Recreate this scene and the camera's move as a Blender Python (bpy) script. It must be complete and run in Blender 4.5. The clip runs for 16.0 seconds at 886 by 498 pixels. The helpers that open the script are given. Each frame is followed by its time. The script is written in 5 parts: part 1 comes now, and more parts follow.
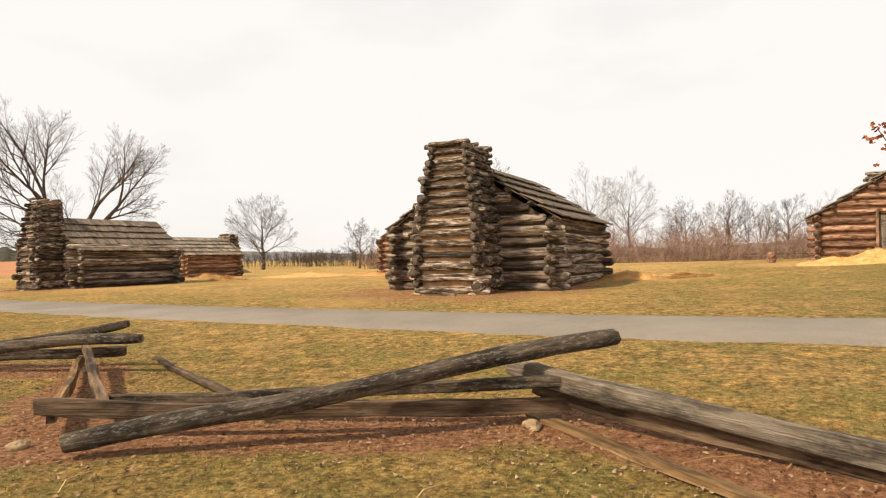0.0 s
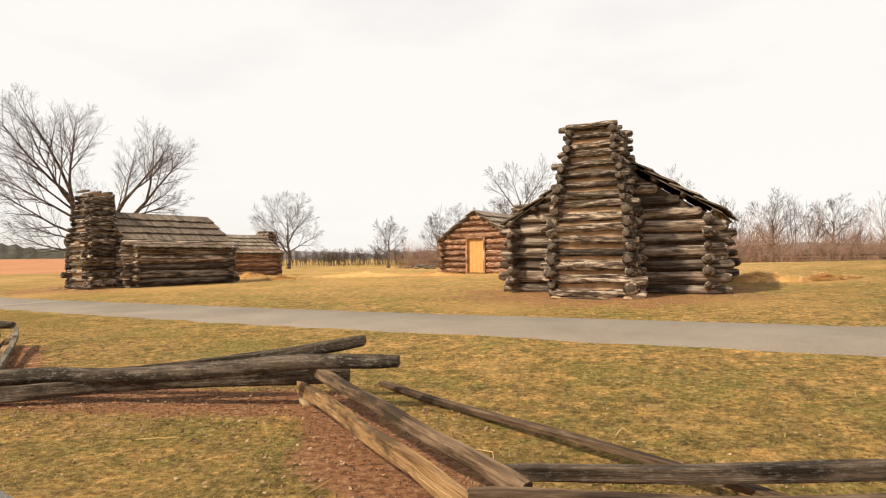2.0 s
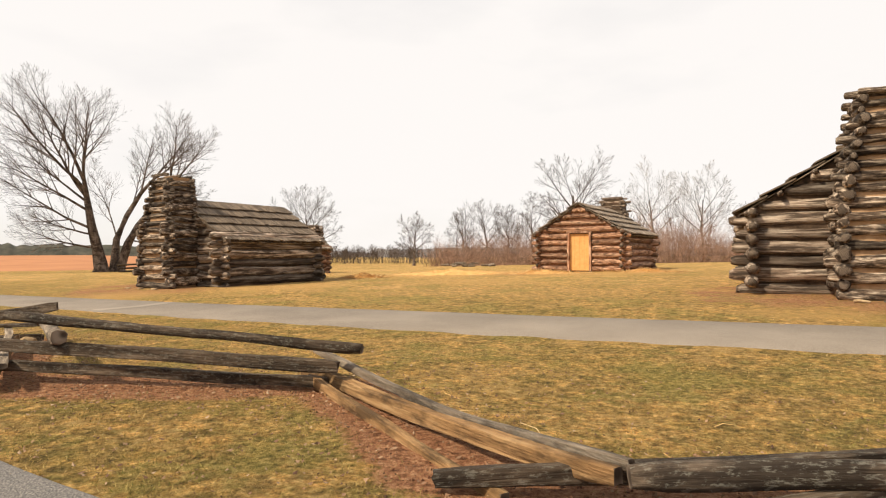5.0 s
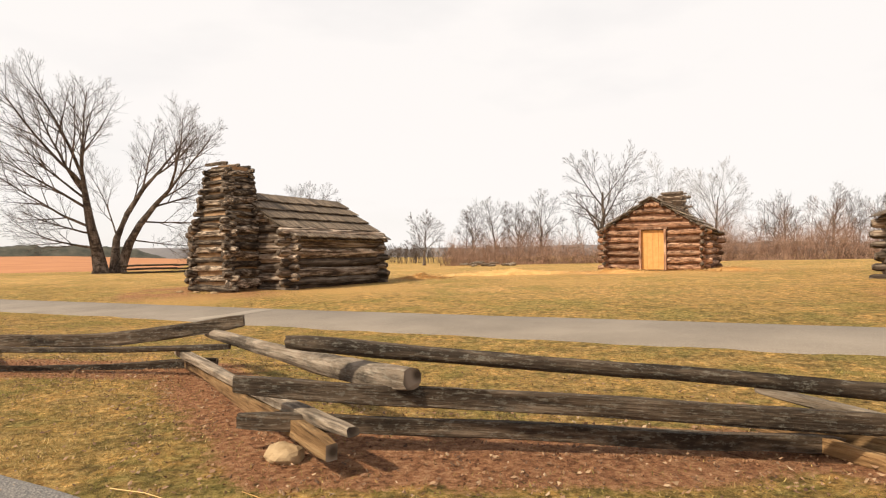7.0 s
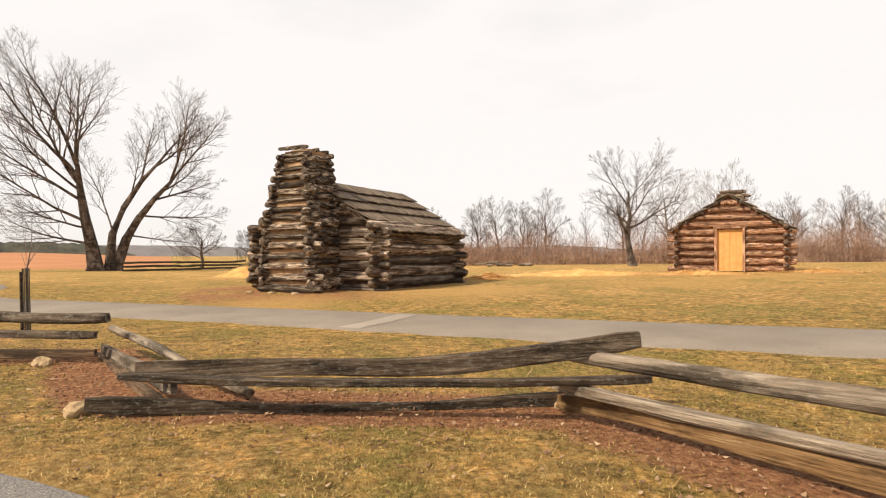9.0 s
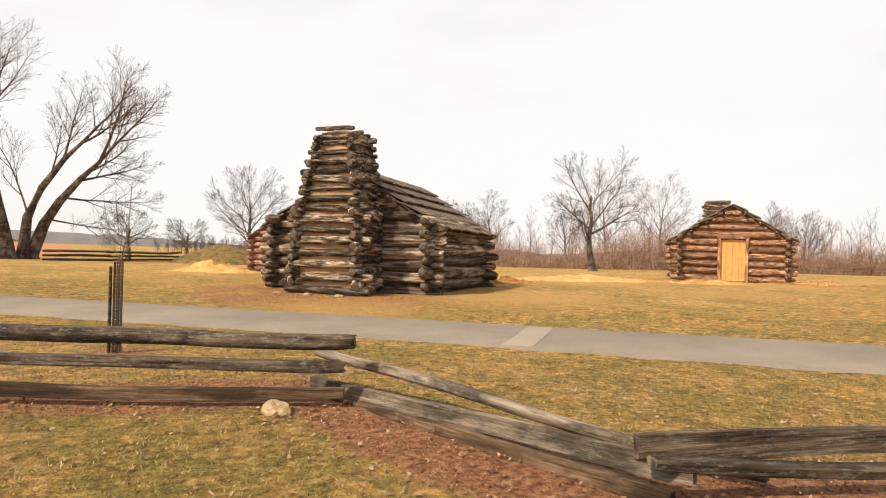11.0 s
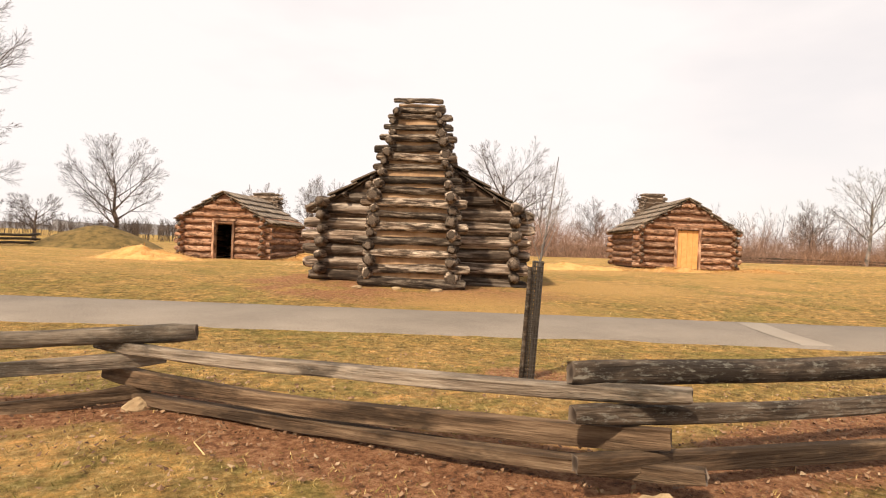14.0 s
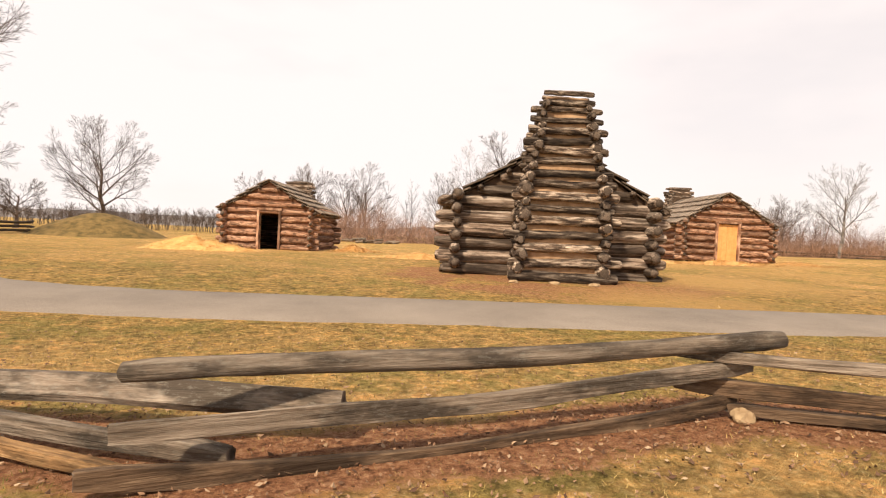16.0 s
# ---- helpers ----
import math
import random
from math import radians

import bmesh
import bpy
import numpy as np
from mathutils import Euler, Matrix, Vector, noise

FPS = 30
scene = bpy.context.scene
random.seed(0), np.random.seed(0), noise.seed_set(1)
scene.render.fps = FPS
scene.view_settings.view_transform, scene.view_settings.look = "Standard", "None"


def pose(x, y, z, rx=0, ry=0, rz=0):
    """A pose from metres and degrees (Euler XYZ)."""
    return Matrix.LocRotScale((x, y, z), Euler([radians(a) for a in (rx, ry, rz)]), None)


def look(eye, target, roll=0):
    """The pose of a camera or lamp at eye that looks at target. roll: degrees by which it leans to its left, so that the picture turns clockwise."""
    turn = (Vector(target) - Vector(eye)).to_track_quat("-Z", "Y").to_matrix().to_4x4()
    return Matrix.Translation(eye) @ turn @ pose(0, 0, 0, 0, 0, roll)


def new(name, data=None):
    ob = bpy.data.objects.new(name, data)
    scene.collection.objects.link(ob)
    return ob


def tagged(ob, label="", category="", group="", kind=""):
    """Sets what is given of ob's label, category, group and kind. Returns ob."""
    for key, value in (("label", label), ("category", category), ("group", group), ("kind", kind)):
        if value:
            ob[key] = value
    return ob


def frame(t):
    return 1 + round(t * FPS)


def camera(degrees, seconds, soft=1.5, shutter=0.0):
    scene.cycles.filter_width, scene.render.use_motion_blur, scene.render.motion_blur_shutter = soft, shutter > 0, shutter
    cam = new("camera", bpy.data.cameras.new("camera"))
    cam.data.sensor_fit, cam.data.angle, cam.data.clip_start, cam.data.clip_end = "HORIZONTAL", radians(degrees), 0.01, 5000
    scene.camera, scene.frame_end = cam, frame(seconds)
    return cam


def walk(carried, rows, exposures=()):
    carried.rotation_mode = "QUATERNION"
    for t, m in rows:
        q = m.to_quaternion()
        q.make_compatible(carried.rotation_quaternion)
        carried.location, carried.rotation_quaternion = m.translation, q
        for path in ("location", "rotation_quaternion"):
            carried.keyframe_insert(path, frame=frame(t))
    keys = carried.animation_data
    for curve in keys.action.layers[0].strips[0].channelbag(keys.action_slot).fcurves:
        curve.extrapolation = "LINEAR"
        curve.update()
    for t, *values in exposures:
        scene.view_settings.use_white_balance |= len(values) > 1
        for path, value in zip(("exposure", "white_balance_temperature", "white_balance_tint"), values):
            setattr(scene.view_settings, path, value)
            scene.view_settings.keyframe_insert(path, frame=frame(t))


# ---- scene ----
cam = camera(73.6, 16.0, soft=1.15)
PATH = [
    (0, (1.334, 1.14, 1.345), (1.186, 3.134, 1.374), -0.8),
    (0.5, (0.608, 1.538, 1.324), (0.453, 3.532, 1.367), -0.6),
    (1, (-0.247, 1.962, 1.325), (-0.408, 3.955, 1.362), -0.7),
    (1.5, (-1.042, 2.374, 1.33), (-1.205, 4.367, 1.365), -0.5),
    (2, (-1.976, 2.784, 1.334), (-2.135, 4.778, 1.363), -0.5),
    (2.5, (-2.838, 3.158, 1.331), (-2.992, 5.151, 1.356), -0.4),
    (3, (-3.848, 3.548, 1.331), (-3.986, 5.543, 1.356), -0.4),
    (3.5, (-4.749, 3.907, 1.327), (-4.877, 5.903, 1.349), -0.4),
    (4, (-5.755, 4.356, 1.293), (-5.867, 6.353, 1.317), -0.3),
    (6.5, (-10.348, 6.707, 1.255), (-10.384, 8.706, 1.277), -0.5),
    (7, (-11.325, 7.22, 1.245), (-11.334, 9.22, 1.267), -0.5),
    (7.5, (-12.188, 7.663, 1.242), (-12.183, 9.663, 1.266), -0.4),
    (8, (-13.119, 8.085, 1.23), (-13.097, 10.085, 1.255), -0.5),
    (8.5, (-14.114, 8.597, 1.219), (-14.068, 10.596, 1.241), -0.3),
    (9, (-15.061, 9.157, 1.193), (-14.969, 11.154, 1.215), -0.0),
    (11.5, (-19.367, 11.636, 1.187), (-18.89, 13.578, 1.211), 2.2),
    (12, (-20.176, 12.1, 1.17), (-19.606, 14.016, 1.2), 2.2),
    (12.5, (-20.985, 12.538, 1.151), (-20.314, 14.422, 1.195), 2.1),
    (13, (-21.855, 12.931, 1.133), (-21.117, 14.79, 1.165), 2.2),
    (13.5, (-22.694, 13.48, 1.115), (-21.866, 15.3, 1.133), 2.2),
    (14, (-23.525, 14.041, 1.093), (-22.621, 15.825, 1.084), 2.5),
    (14.5, (-24.381, 14.607, 1.079), (-23.414, 16.357, 1.055), 2.8),
    (15, (-25.273, 15.161, 1.062), (-24.26, 16.885, 1.035), 2.9),
    (15.5, (-26.173, 15.698, 1.028), (-25.131, 17.404, 1.006), 2.8),
    (16, (-27.061, 16.207, 0.992), (-26.016, 17.911, 0.955), 2.9),
]
walk(cam, [(t, look(eye, target, roll)) for t, eye, target, roll in PATH], exposures=[(0, 0.04, 6430, 8), (9, 0.05, 6430, 10), (12.5, 0.08, 6480, 11), (16, 0.10, 6650, 15)])

# ---- world, sun ----
SUN_AZ, SUN_EL = 210.0, 46.0   # compass-free: degrees from +x, and height
world = bpy.data.worlds.new("overcast_sky")
scene.world = world
world.use_nodes = True
wn, wl = world.node_tree.nodes, world.node_tree.links
wn.clear()
w_out = wn.new("ShaderNodeOutputWorld")
w_bg = wn.new("ShaderNodeBackground")
w_sky = wn.new("ShaderNodeTexSky")
w_sky.sky_type = "NISHITA"
w_sky.sun_disc = False
w_sky.sun_elevation = radians(SUN_EL)
w_sky.sun_rotation = radians(90 - SUN_AZ)
w_scale = wn.new("ShaderNodeMix")
w_scale.data_type, w_scale.blend_type = "RGBA", "MULTIPLY"
w_scale.inputs[0].default_value = 1.0
w_scale.inputs[7].default_value = (0.122, 0.104, 0.086, 1)
w_mix = wn.new("ShaderNodeMix")
w_mix.data_type = "RGBA"
w_tc = wn.new("ShaderNodeTexCoord")
w_map = wn.new("ShaderNodeMapping")
w_map.inputs["Scale"].default_value = (1.0, 1.0, 3.0)
w_noise = wn.new("ShaderNodeTexNoise")
w_noise.inputs["Scale"].default_value = 1.7
w_noise.inputs["Detail"].default_value = 5
w_ramp = wn.new("ShaderNodeValToRGB")
w_ramp.color_ramp.elements[0].position, w_ramp.color_ramp.elements[0].color = 0.34, (0.80, 0.80, 0.80, 1)
w_ramp.color_ramp.elements[1].position, w_ramp.color_ramp.elements[1].color = 0.55, (0.97, 0.97, 0.97, 1)
wl.new(w_tc.outputs["Generated"], w_map.inputs["Vector"])
wl.new(w_map.outputs["Vector"], w_noise.inputs["Vector"])
wl.new(w_noise.outputs["Fac"], w_ramp.inputs["Fac"])
wl.new(w_sky.outputs["Color"], w_scale.inputs[6])
w_sep = wn.new("ShaderNodeSeparateXYZ")   # haze whitens the sky towards the horizon, thinner overhead
w_high = wn.new("ShaderNodeMapRange")
w_high.inputs["From Min"].default_value, w_high.inputs["From Max"].default_value = 0.42, 0.85
w_high.inputs["To Min"].default_value, w_high.inputs["To Max"].default_value = 1.0, 0.5
w_haze = wn.new("ShaderNodeMath")
w_haze.operation = "MULTIPLY"
wl.new(w_tc.outputs["Generated"], w_sep.inputs[0])
wl.new(w_sep.outputs[2], w_high.inputs["Value"])
wl.new(w_ramp.outputs["Color"], w_haze.inputs[0])
wl.new(w_high.outputs[0], w_haze.inputs[1])
wl.new(w_haze.outputs[0], w_mix.inputs[0])
wl.new(w_scale.outputs[2], w_mix.inputs[6])
w_mix.inputs[7].default_value = (1.0, 0.945, 0.905, 1)
wl.new(w_mix.outputs[2], w_bg.inputs["Color"])
w_bg.inputs["Strength"].default_value = 1.0
wl.new(w_bg.outputs[0], w_out.inputs[0])
sun = new("sun", bpy.data.lights.new("sun", "SUN"))
sun.data.energy, sun.data.angle, sun.data.color = 5.0, radians(3), (1.0, 0.87, 0.68)
sd = Vector((math.cos(radians(SUN_AZ)) * math.cos(radians(SUN_EL)), math.sin(radians(SUN_AZ)) * math.cos(radians(SUN_EL)), math.sin(radians(SUN_EL))))
sun.matrix_world = look(sd * 60, (0, 0, 0))


# ---- materials ----
def base_material(name, rough=0.9):
    m = bpy.data.materials.new(name)
    m.use_nodes = True
    b = m.node_tree.nodes["Principled BSDF"]
    b.inputs["Roughness"].default_value = rough
    b.inputs["Specular IOR Level"].default_value = 0.25
    return m, m.node_tree.nodes, m.node_tree.links, b


def noise_node(n, l, vec, scale, detail=4, rough=0.6):
    t = n.new("ShaderNodeTexNoise")
    t.inputs["Scale"].default_value, t.inputs["Detail"].default_value, t.inputs["Roughness"].default_value = scale, detail, rough
    l.new(vec, t.inputs["Vector"])
    return t.outputs["Fac"]


def ramp_node(n, l, fac, stops):
    r = n.new("ShaderNodeValToRGB")
    e = r.color_ramp.elements
    while len(e) < len(stops):
        e.new(0.5)
    for k, (pos, col) in enumerate(stops):
        e[k].position, e[k].color = pos, (*col, 1)
    l.new(fac, r.inputs["Fac"])
    return r.outputs["Color"]


def mix_node(n, l, fac, a, b, mode="MIX"):
    x = n.new("ShaderNodeMix")
    x.data_type, x.blend_type = "RGBA", mode
    for sock, v in ((x.inputs[0], fac), (x.inputs[6], a), (x.inputs[7], b)):
        if isinstance(v, (int, float)):
            sock.default_value = v
        elif isinstance(v, tuple):
            sock.default_value = (*v, 1)
        else:
            l.new(v, sock)
    return x.outputs[2]


def math_node(n, l, op, a, b=0.0):
    x = n.new("ShaderNodeMath")
    x.operation = op
    for sock, v in ((x.inputs[0], a), (x.inputs[1], b)):
        if isinstance(v, (int, float)):
            sock.default_value = v
        else:
            l.new(v, sock)
    return x.outputs[0]


def bump_node(n, l, b, height, strength, dist):
    u = n.new("ShaderNodeBump")
    u.inputs["Strength"].default_value, u.inputs["Distance"].default_value = strength, dist
    l.new(height, u.inputs["Height"])
    l.new(u.outputs[0], b.inputs["Normal"])


def wood_material(name, dark, mid, light, along=(1.2, 14, 14), lichen=0.0, vary=0.5, blot=(0.9, 2.6, 2.6), bump=0.02, crack=0.75, stops=(0.37, 0.48, 0.62)):
    """Weathered wood: grain runs along the local x axis."""
    m, n, l, b = base_material(name, 0.88)
    tc, info = n.new("ShaderNodeTexCoord"), n.new("ShaderNodeObjectInfo")
    mp = n.new("ShaderNodeMapping")
    mp.inputs["Scale"].default_value = along
    off = n.new("ShaderNodeCombineXYZ")
    l.new(math_node(n, l, "MULTIPLY", info.outputs["Random"], 37.0), off.inputs[0])
    l.new(math_node(n, l, "MULTIPLY", info.outputs["Random"], 11.0), off.inputs[1])
    l.new(off.outputs[0], mp.inputs["Location"])
    l.new(tc.outputs["Object"], mp.inputs["Vector"])
    grain = noise_node(n, l, mp.outputs[0], 1.0, 6, 0.65)
    col = ramp_node(n, l, grain, [(stops[0], dark), (stops[1], mid), (stops[2], light)])
    tone = math_node(n, l, "ADD", math_node(n, l, "MULTIPLY", info.outputs["Random"], vary * 1.3), 1 - vary * 0.65)
    tint = n.new("ShaderNodeCombineXYZ")
    for k in range(3):
        l.new(tone, tint.inputs[k])
    col = mix_node(n, l, 1.0, col, tint.outputs[0], "MULTIPLY")
    mp2 = n.new("ShaderNodeMapping")
    mp2.inputs["Scale"].default_value = blot
    l.new(off.outputs[0], mp2.inputs["Location"])
    l.new(tc.outputs["Object"], mp2.inputs["Vector"])
    blot = noise_node(n, l, mp2.outputs[0], 1.3, 5, 0.7)
    stain = ramp_node(n, l, blot, [(0.41, (1, 1, 1)), (0.52, (0, 0, 0))])
    col = mix_node(n, l, math_node(n, l, "MULTIPLY", stain, 0.85), col, tuple(c * 0.22 for c in mid))
    if lichen:
        spots = noise_node(n, l, mp2.outputs[0], 16.0, 6, 0.75)
        mask = ramp_node(n, l, spots, [(0.53, (0, 0, 0)), (0.60, (1, 1, 1))])
        col = mix_node(n, l, math_node(n, l, "MULTIPLY", mask, lichen), col, (0.33, 0.31, 0.25))
    mp3 = n.new("ShaderNodeMapping")
    mp3.inputs["Scale"].default_value = (along[0] * 0.8, along[1] * 2.4, along[2] * 2.4)
    l.new(off.outputs[0], mp3.inputs["Location"])
    l.new(tc.outputs["Object"], mp3.inputs["Vector"])
    split = noise_node(n, l, mp3.outputs[0], 1.0, 5, 0.7)
    dark_line = ramp_node(n, l, split, [(0.34, (1, 1, 1)), (0.43, (0, 0, 0))])
    col = mix_node(n, l, math_node(n, l, "MULTIPLY", dark_line, crack), col, tuple(c * 0.5 for c in dark))
    l.new(col, b.inputs["Base Color"])
    bump_node(n, l, b, math_node(n, l, "ADD", grain, split), 0.9, bump)
    return m


def end_grain(name, a, c):
    m, n, l, b = base_material(name, 0.9)
    tc = n.new("ShaderNodeTexCoord")
    w = n.new("ShaderNodeTexWave")
    w.wave_type, w.rings_direction = "RINGS", "X"
    w.inputs["Scale"].default_value, w.inputs["Distortion"].default_value, w.inputs["Detail"].default_value = 2.2, 3.0, 3.0
    l.new(tc.outputs["Object"], w.inputs["Vector"])
    info = n.new("ShaderNodeObjectInfo")
    col = ramp_node(n, l, w.outputs["Fac"], [(0.1, a), (0.9, c)])
    col = mix_node(n, l, math_node(n, l, "MULTIPLY", info.outputs["Random"], 0.6), col, tuple(v * 0.45 for v in a))
    l.new(col, b.inputs["Base Color"])
    bump_node(n, l, b, w.outputs["Fac"], 0.5, 0.01)
    return m


M_LOG = wood_material("weathered_grey_log", (0.022, 0.014, 0.009), (0.215, 0.150, 0.104), (0.52, 0.42, 0.325), vary=1.0, along=(4, 1.6, 1.6), blot=(5, 0.8, 0.8), bump=0.035, crack=0.6)
M_LOG_TAN = wood_material("tan_chimney_log", (0.018, 0.011, 0.007), (0.128, 0.087, 0.058), (0.47, 0.375, 0.28), vary=1.0, along=(4, 1.6, 1.6), blot=(5, 0.8, 0.8), bump=0.035, crack=0.6)
M_LOG_RED = wood_material("reddish_brown_log", (0.075, 0.036, 0.021), (0.34, 0.180, 0.106), (0.58, 0.385, 0.255), vary=0.6, along=(4, 1.6, 1.6), blot=(5, 0.8, 0.8), bump=0.03, crack=0.4, stops=(0.31, 0.48, 0.68))
M_END = end_grain("log_end_grain", (0.06, 0.041, 0.028), (0.26, 0.198, 0.145))
M_SHAKE = wood_material("roof_board_grey", (0.085, 0.060, 0.040), (0.23, 0.170, 0.118), (0.40, 0.315, 0.232), along=(2.5, 16, 16), vary=0.42, stops=(0.30, 0.5, 0.72), crack=0.4)
# lighter copy of the roof boards: strong light put into the far roofs' colour
M_SHAKE_LIT = wood_material("lit_roof_board", (0.12, 0.088, 0.062), (0.36, 0.280, 0.208), (0.58, 0.48, 0.37), along=(2.5, 16, 16), vary=0.5, stops=(0.30, 0.5, 0.72), crack=0.4)
M_RAIL = wood_material("weathered_split_rail", (0.016, 0.011, 0.007), (0.08, 0.054, 0.034), (0.24, 0.178, 0.122), along=(2.0, 24, 24), lichen=0.3, vary=0.4, stops=(0.28, 0.5, 0.74), crack=0.5)
M_RAIL_LICHEN = wood_material("lichen_crusted_rail", (0.018, 0.012, 0.008), (0.105, 0.074, 0.050), (0.25, 0.19, 0.135), along=(2.0, 24, 24), lichen=0.42, vary=0.2, stops=(0.28, 0.5, 0.74), crack=0.5)
M_RAIL_TAN = wood_material("tan_split_rail", (0.10, 0.052, 0.02), (0.29, 0.165, 0.07), (0.46, 0.30, 0.145), along=(1.8, 20, 20), vary=0.35, stops=(0.28, 0.5, 0.74), crack=0.5)
M_RAIL_GREY = wood_material("silver_grey_rail", (0.06, 0.044, 0.03), (0.225, 0.172, 0.122), (0.44, 0.36, 0.27), along=(2.0, 24, 24), lichen=0.2, vary=0.35, stops=(0.28, 0.5, 0.74), crack=0.5)
M_RAIL_BROWN = wood_material("brown_split_rail", (0.035, 0.021, 0.012), (0.15, 0.093, 0.053), (0.33, 0.225, 0.135), along=(2.0, 22, 22), vary=0.3, stops=(0.28, 0.5, 0.74), crack=0.5)
M_RAIL_BLEACHED = wood_material("bleached_knotty_rail", (0.06, 0.044, 0.03), (0.25, 0.19, 0.135), (0.48, 0.395, 0.30), along=(1.6, 15, 15), lichen=0.3, vary=0.2, stops=(0.28, 0.5, 0.74), crack=0.5)
M_DOOR_OLD = wood_material("grey_brown_door", (0.10, 0.075, 0.05), (0.20, 0.155, 0.11), (0.30, 0.24, 0.17), along=(9, 9, 0.6), vary=0.2, bump=0.004, crack=0.25)
M_BARK = wood_material("bare_tree_bark", (0.05, 0.035, 0.026), (0.125, 0.090, 0.068), (0.22, 0.168, 0.132), along=(3, 3, 1.2), vary=0.3, crack=0.2)
M_BARK_PALE = wood_material("pale_tree_bark", (0.12, 0.10, 0.085), (0.25, 0.215, 0.185), (0.42, 0.37, 0.32), along=(3, 3, 1.2), vary=0.3, crack=0.1)
M_BRUSH = wood_material("brown_brush_twigs", (0.16, 0.090, 0.060), (0.30, 0.182, 0.126), (0.45, 0.30, 0.22), along=(1, 1, 1), vary=0.3, crack=0.0)


def simple_material(name, a, c, scale, rough=0.9, bump=0.0, dist=0.01):
    m, n, l, b = base_material(name, rough)
    tc = n.new("ShaderNodeTexCoord")
    f = noise_node(n, l, tc.outputs["Object"], scale, 6, 0.65)
    col = ramp_node(n, l, f, [(0.32, a), (0.68, c)])
    l.new(col, b.inputs["Base Color"])
    if bump:
        bump_node(n, l, b, f, bump, dist)
    return m


M_DOOR = simple_material("fresh_pine_door", (0.62, 0.30, 0.092), (0.73, 0.40, 0.145), 5, rough=0.7, bump=0.2, dist=0.004)
M_CLAY = simple_material("orange_clay_daub", (0.26, 0.145, 0.072), (0.50, 0.32, 0.18), 4, bump=0.8, dist=0.03)
# chinking clays: shade between the logs is painted into these darkened colours
M_CLAY_RED = simple_material("shaded_reddish_chinking", (0.075, 0.033, 0.018), (0.22, 0.105, 0.058), 5, bump=0.8, dist=0.03)
M_CLAY_SHADED = simple_material("shaded_brown_chinking", (0.028, 0.018, 0.011), (0.12, 0.076, 0.047), 5, bump=0.8, dist=0.03)
# near-black colour of the floors inside the huts
M_INSIDE = simple_material("near_black_inside", (0.012, 0.01, 0.008), (0.03, 0.025, 0.02), 3)
M_STONE = simple_material("tan_field_stone", (0.27, 0.175, 0.09), (0.50, 0.36, 0.205), 9, bump=0.7, dist=0.02)
M_GUARD = simple_material("black_plastic_mesh", (0.06, 0.048, 0.038), (0.12, 0.098, 0.078), 20, rough=0.5)
M_LEAF = simple_material("dead_leaf", (0.30, 0.19, 0.10), (0.62, 0.50, 0.36), 3, rough=0.8)
M_OAK_LEAF = simple_material("orange_oak_leaf", (0.30, 0.085, 0.03), (0.50, 0.17, 0.06), 3, rough=0.7)
M_STRAW = simple_material("golden_straw", (0.54, 0.29, 0.085), (0.78, 0.48, 0.185), 4, rough=0.8)


def blade_material(name, stops, other=None, scale=1.5, cut=0.5):
    """Each blade takes a tone of its own; with other, blades grow in patches of the two ramps."""
    m, n, l, b = base_material(name, 0.85)
    g = n.new("ShaderNodeNewGeometry")
    col = ramp_node(n, l, g.outputs["Random Per Island"], stops)
    if other:
        tc = n.new("ShaderNodeTexCoord")
        f = math_node(n, l, "ADD", math_node(n, l, "MULTIPLY", noise_node(n, l, tc.outputs["Object"], scale, 4, 0.6), 0.6), math_node(n, l, "MULTIPLY", noise_node(n, l, tc.outputs["Object"], scale * 5, 3, 0.6), 0.4))
        col = mix_node(n, l, ramp_node(n, l, f, [(cut - 0.05, (0, 0, 0)), (cut + 0.05, (1, 1, 1))]), col, ramp_node(n, l, g.outputs["Random Per Island"], other))
    l.new(col, b.inputs["Base Color"])
    return m


GREEN = [(0.0, (0.07, 0.070, 0.014)), (0.5, (0.22, 0.185, 0.04)), (0.85, (0.35, 0.275, 0.075)), (1.0, (0.46, 0.35, 0.13))]
M_GRASS = blade_material("dry_grass_blades", [(0.0, (0.13, 0.10, 0.025)), (0.4, (0.33, 0.225, 0.06)), (0.75, (0.47, 0.315, 0.105)), (1.0, (0.58, 0.41, 0.165))], GREEN, 0.75, 0.51)
M_GRASS_PALE = blade_material("bleached_grass_blades", [(0.0, (0.15, 0.12, 0.03)), (0.35, (0.36, 0.245, 0.075)), (0.7, (0.54, 0.365, 0.135)), (1.0, (0.66, 0.48, 0.215))], GREEN, 0.75, 0.54)
M_GRASS_FAR = blade_material("tawny_grass_blades", [(0.0, (0.14, 0.11, 0.026)), (0.45, (0.37, 0.25, 0.07)), (0.75, (0.62, 0.40, 0.145)), (1.0, (0.74, 0.52, 0.23))], GREEN, 0.45, 0.54)
M_STRAWS = blade_material("loose_straw_stalks", [(0.0, (0.42, 0.23, 0.075)), (0.5, (0.64, 0.39, 0.14)), (1.0, (0.80, 0.58, 0.29))])

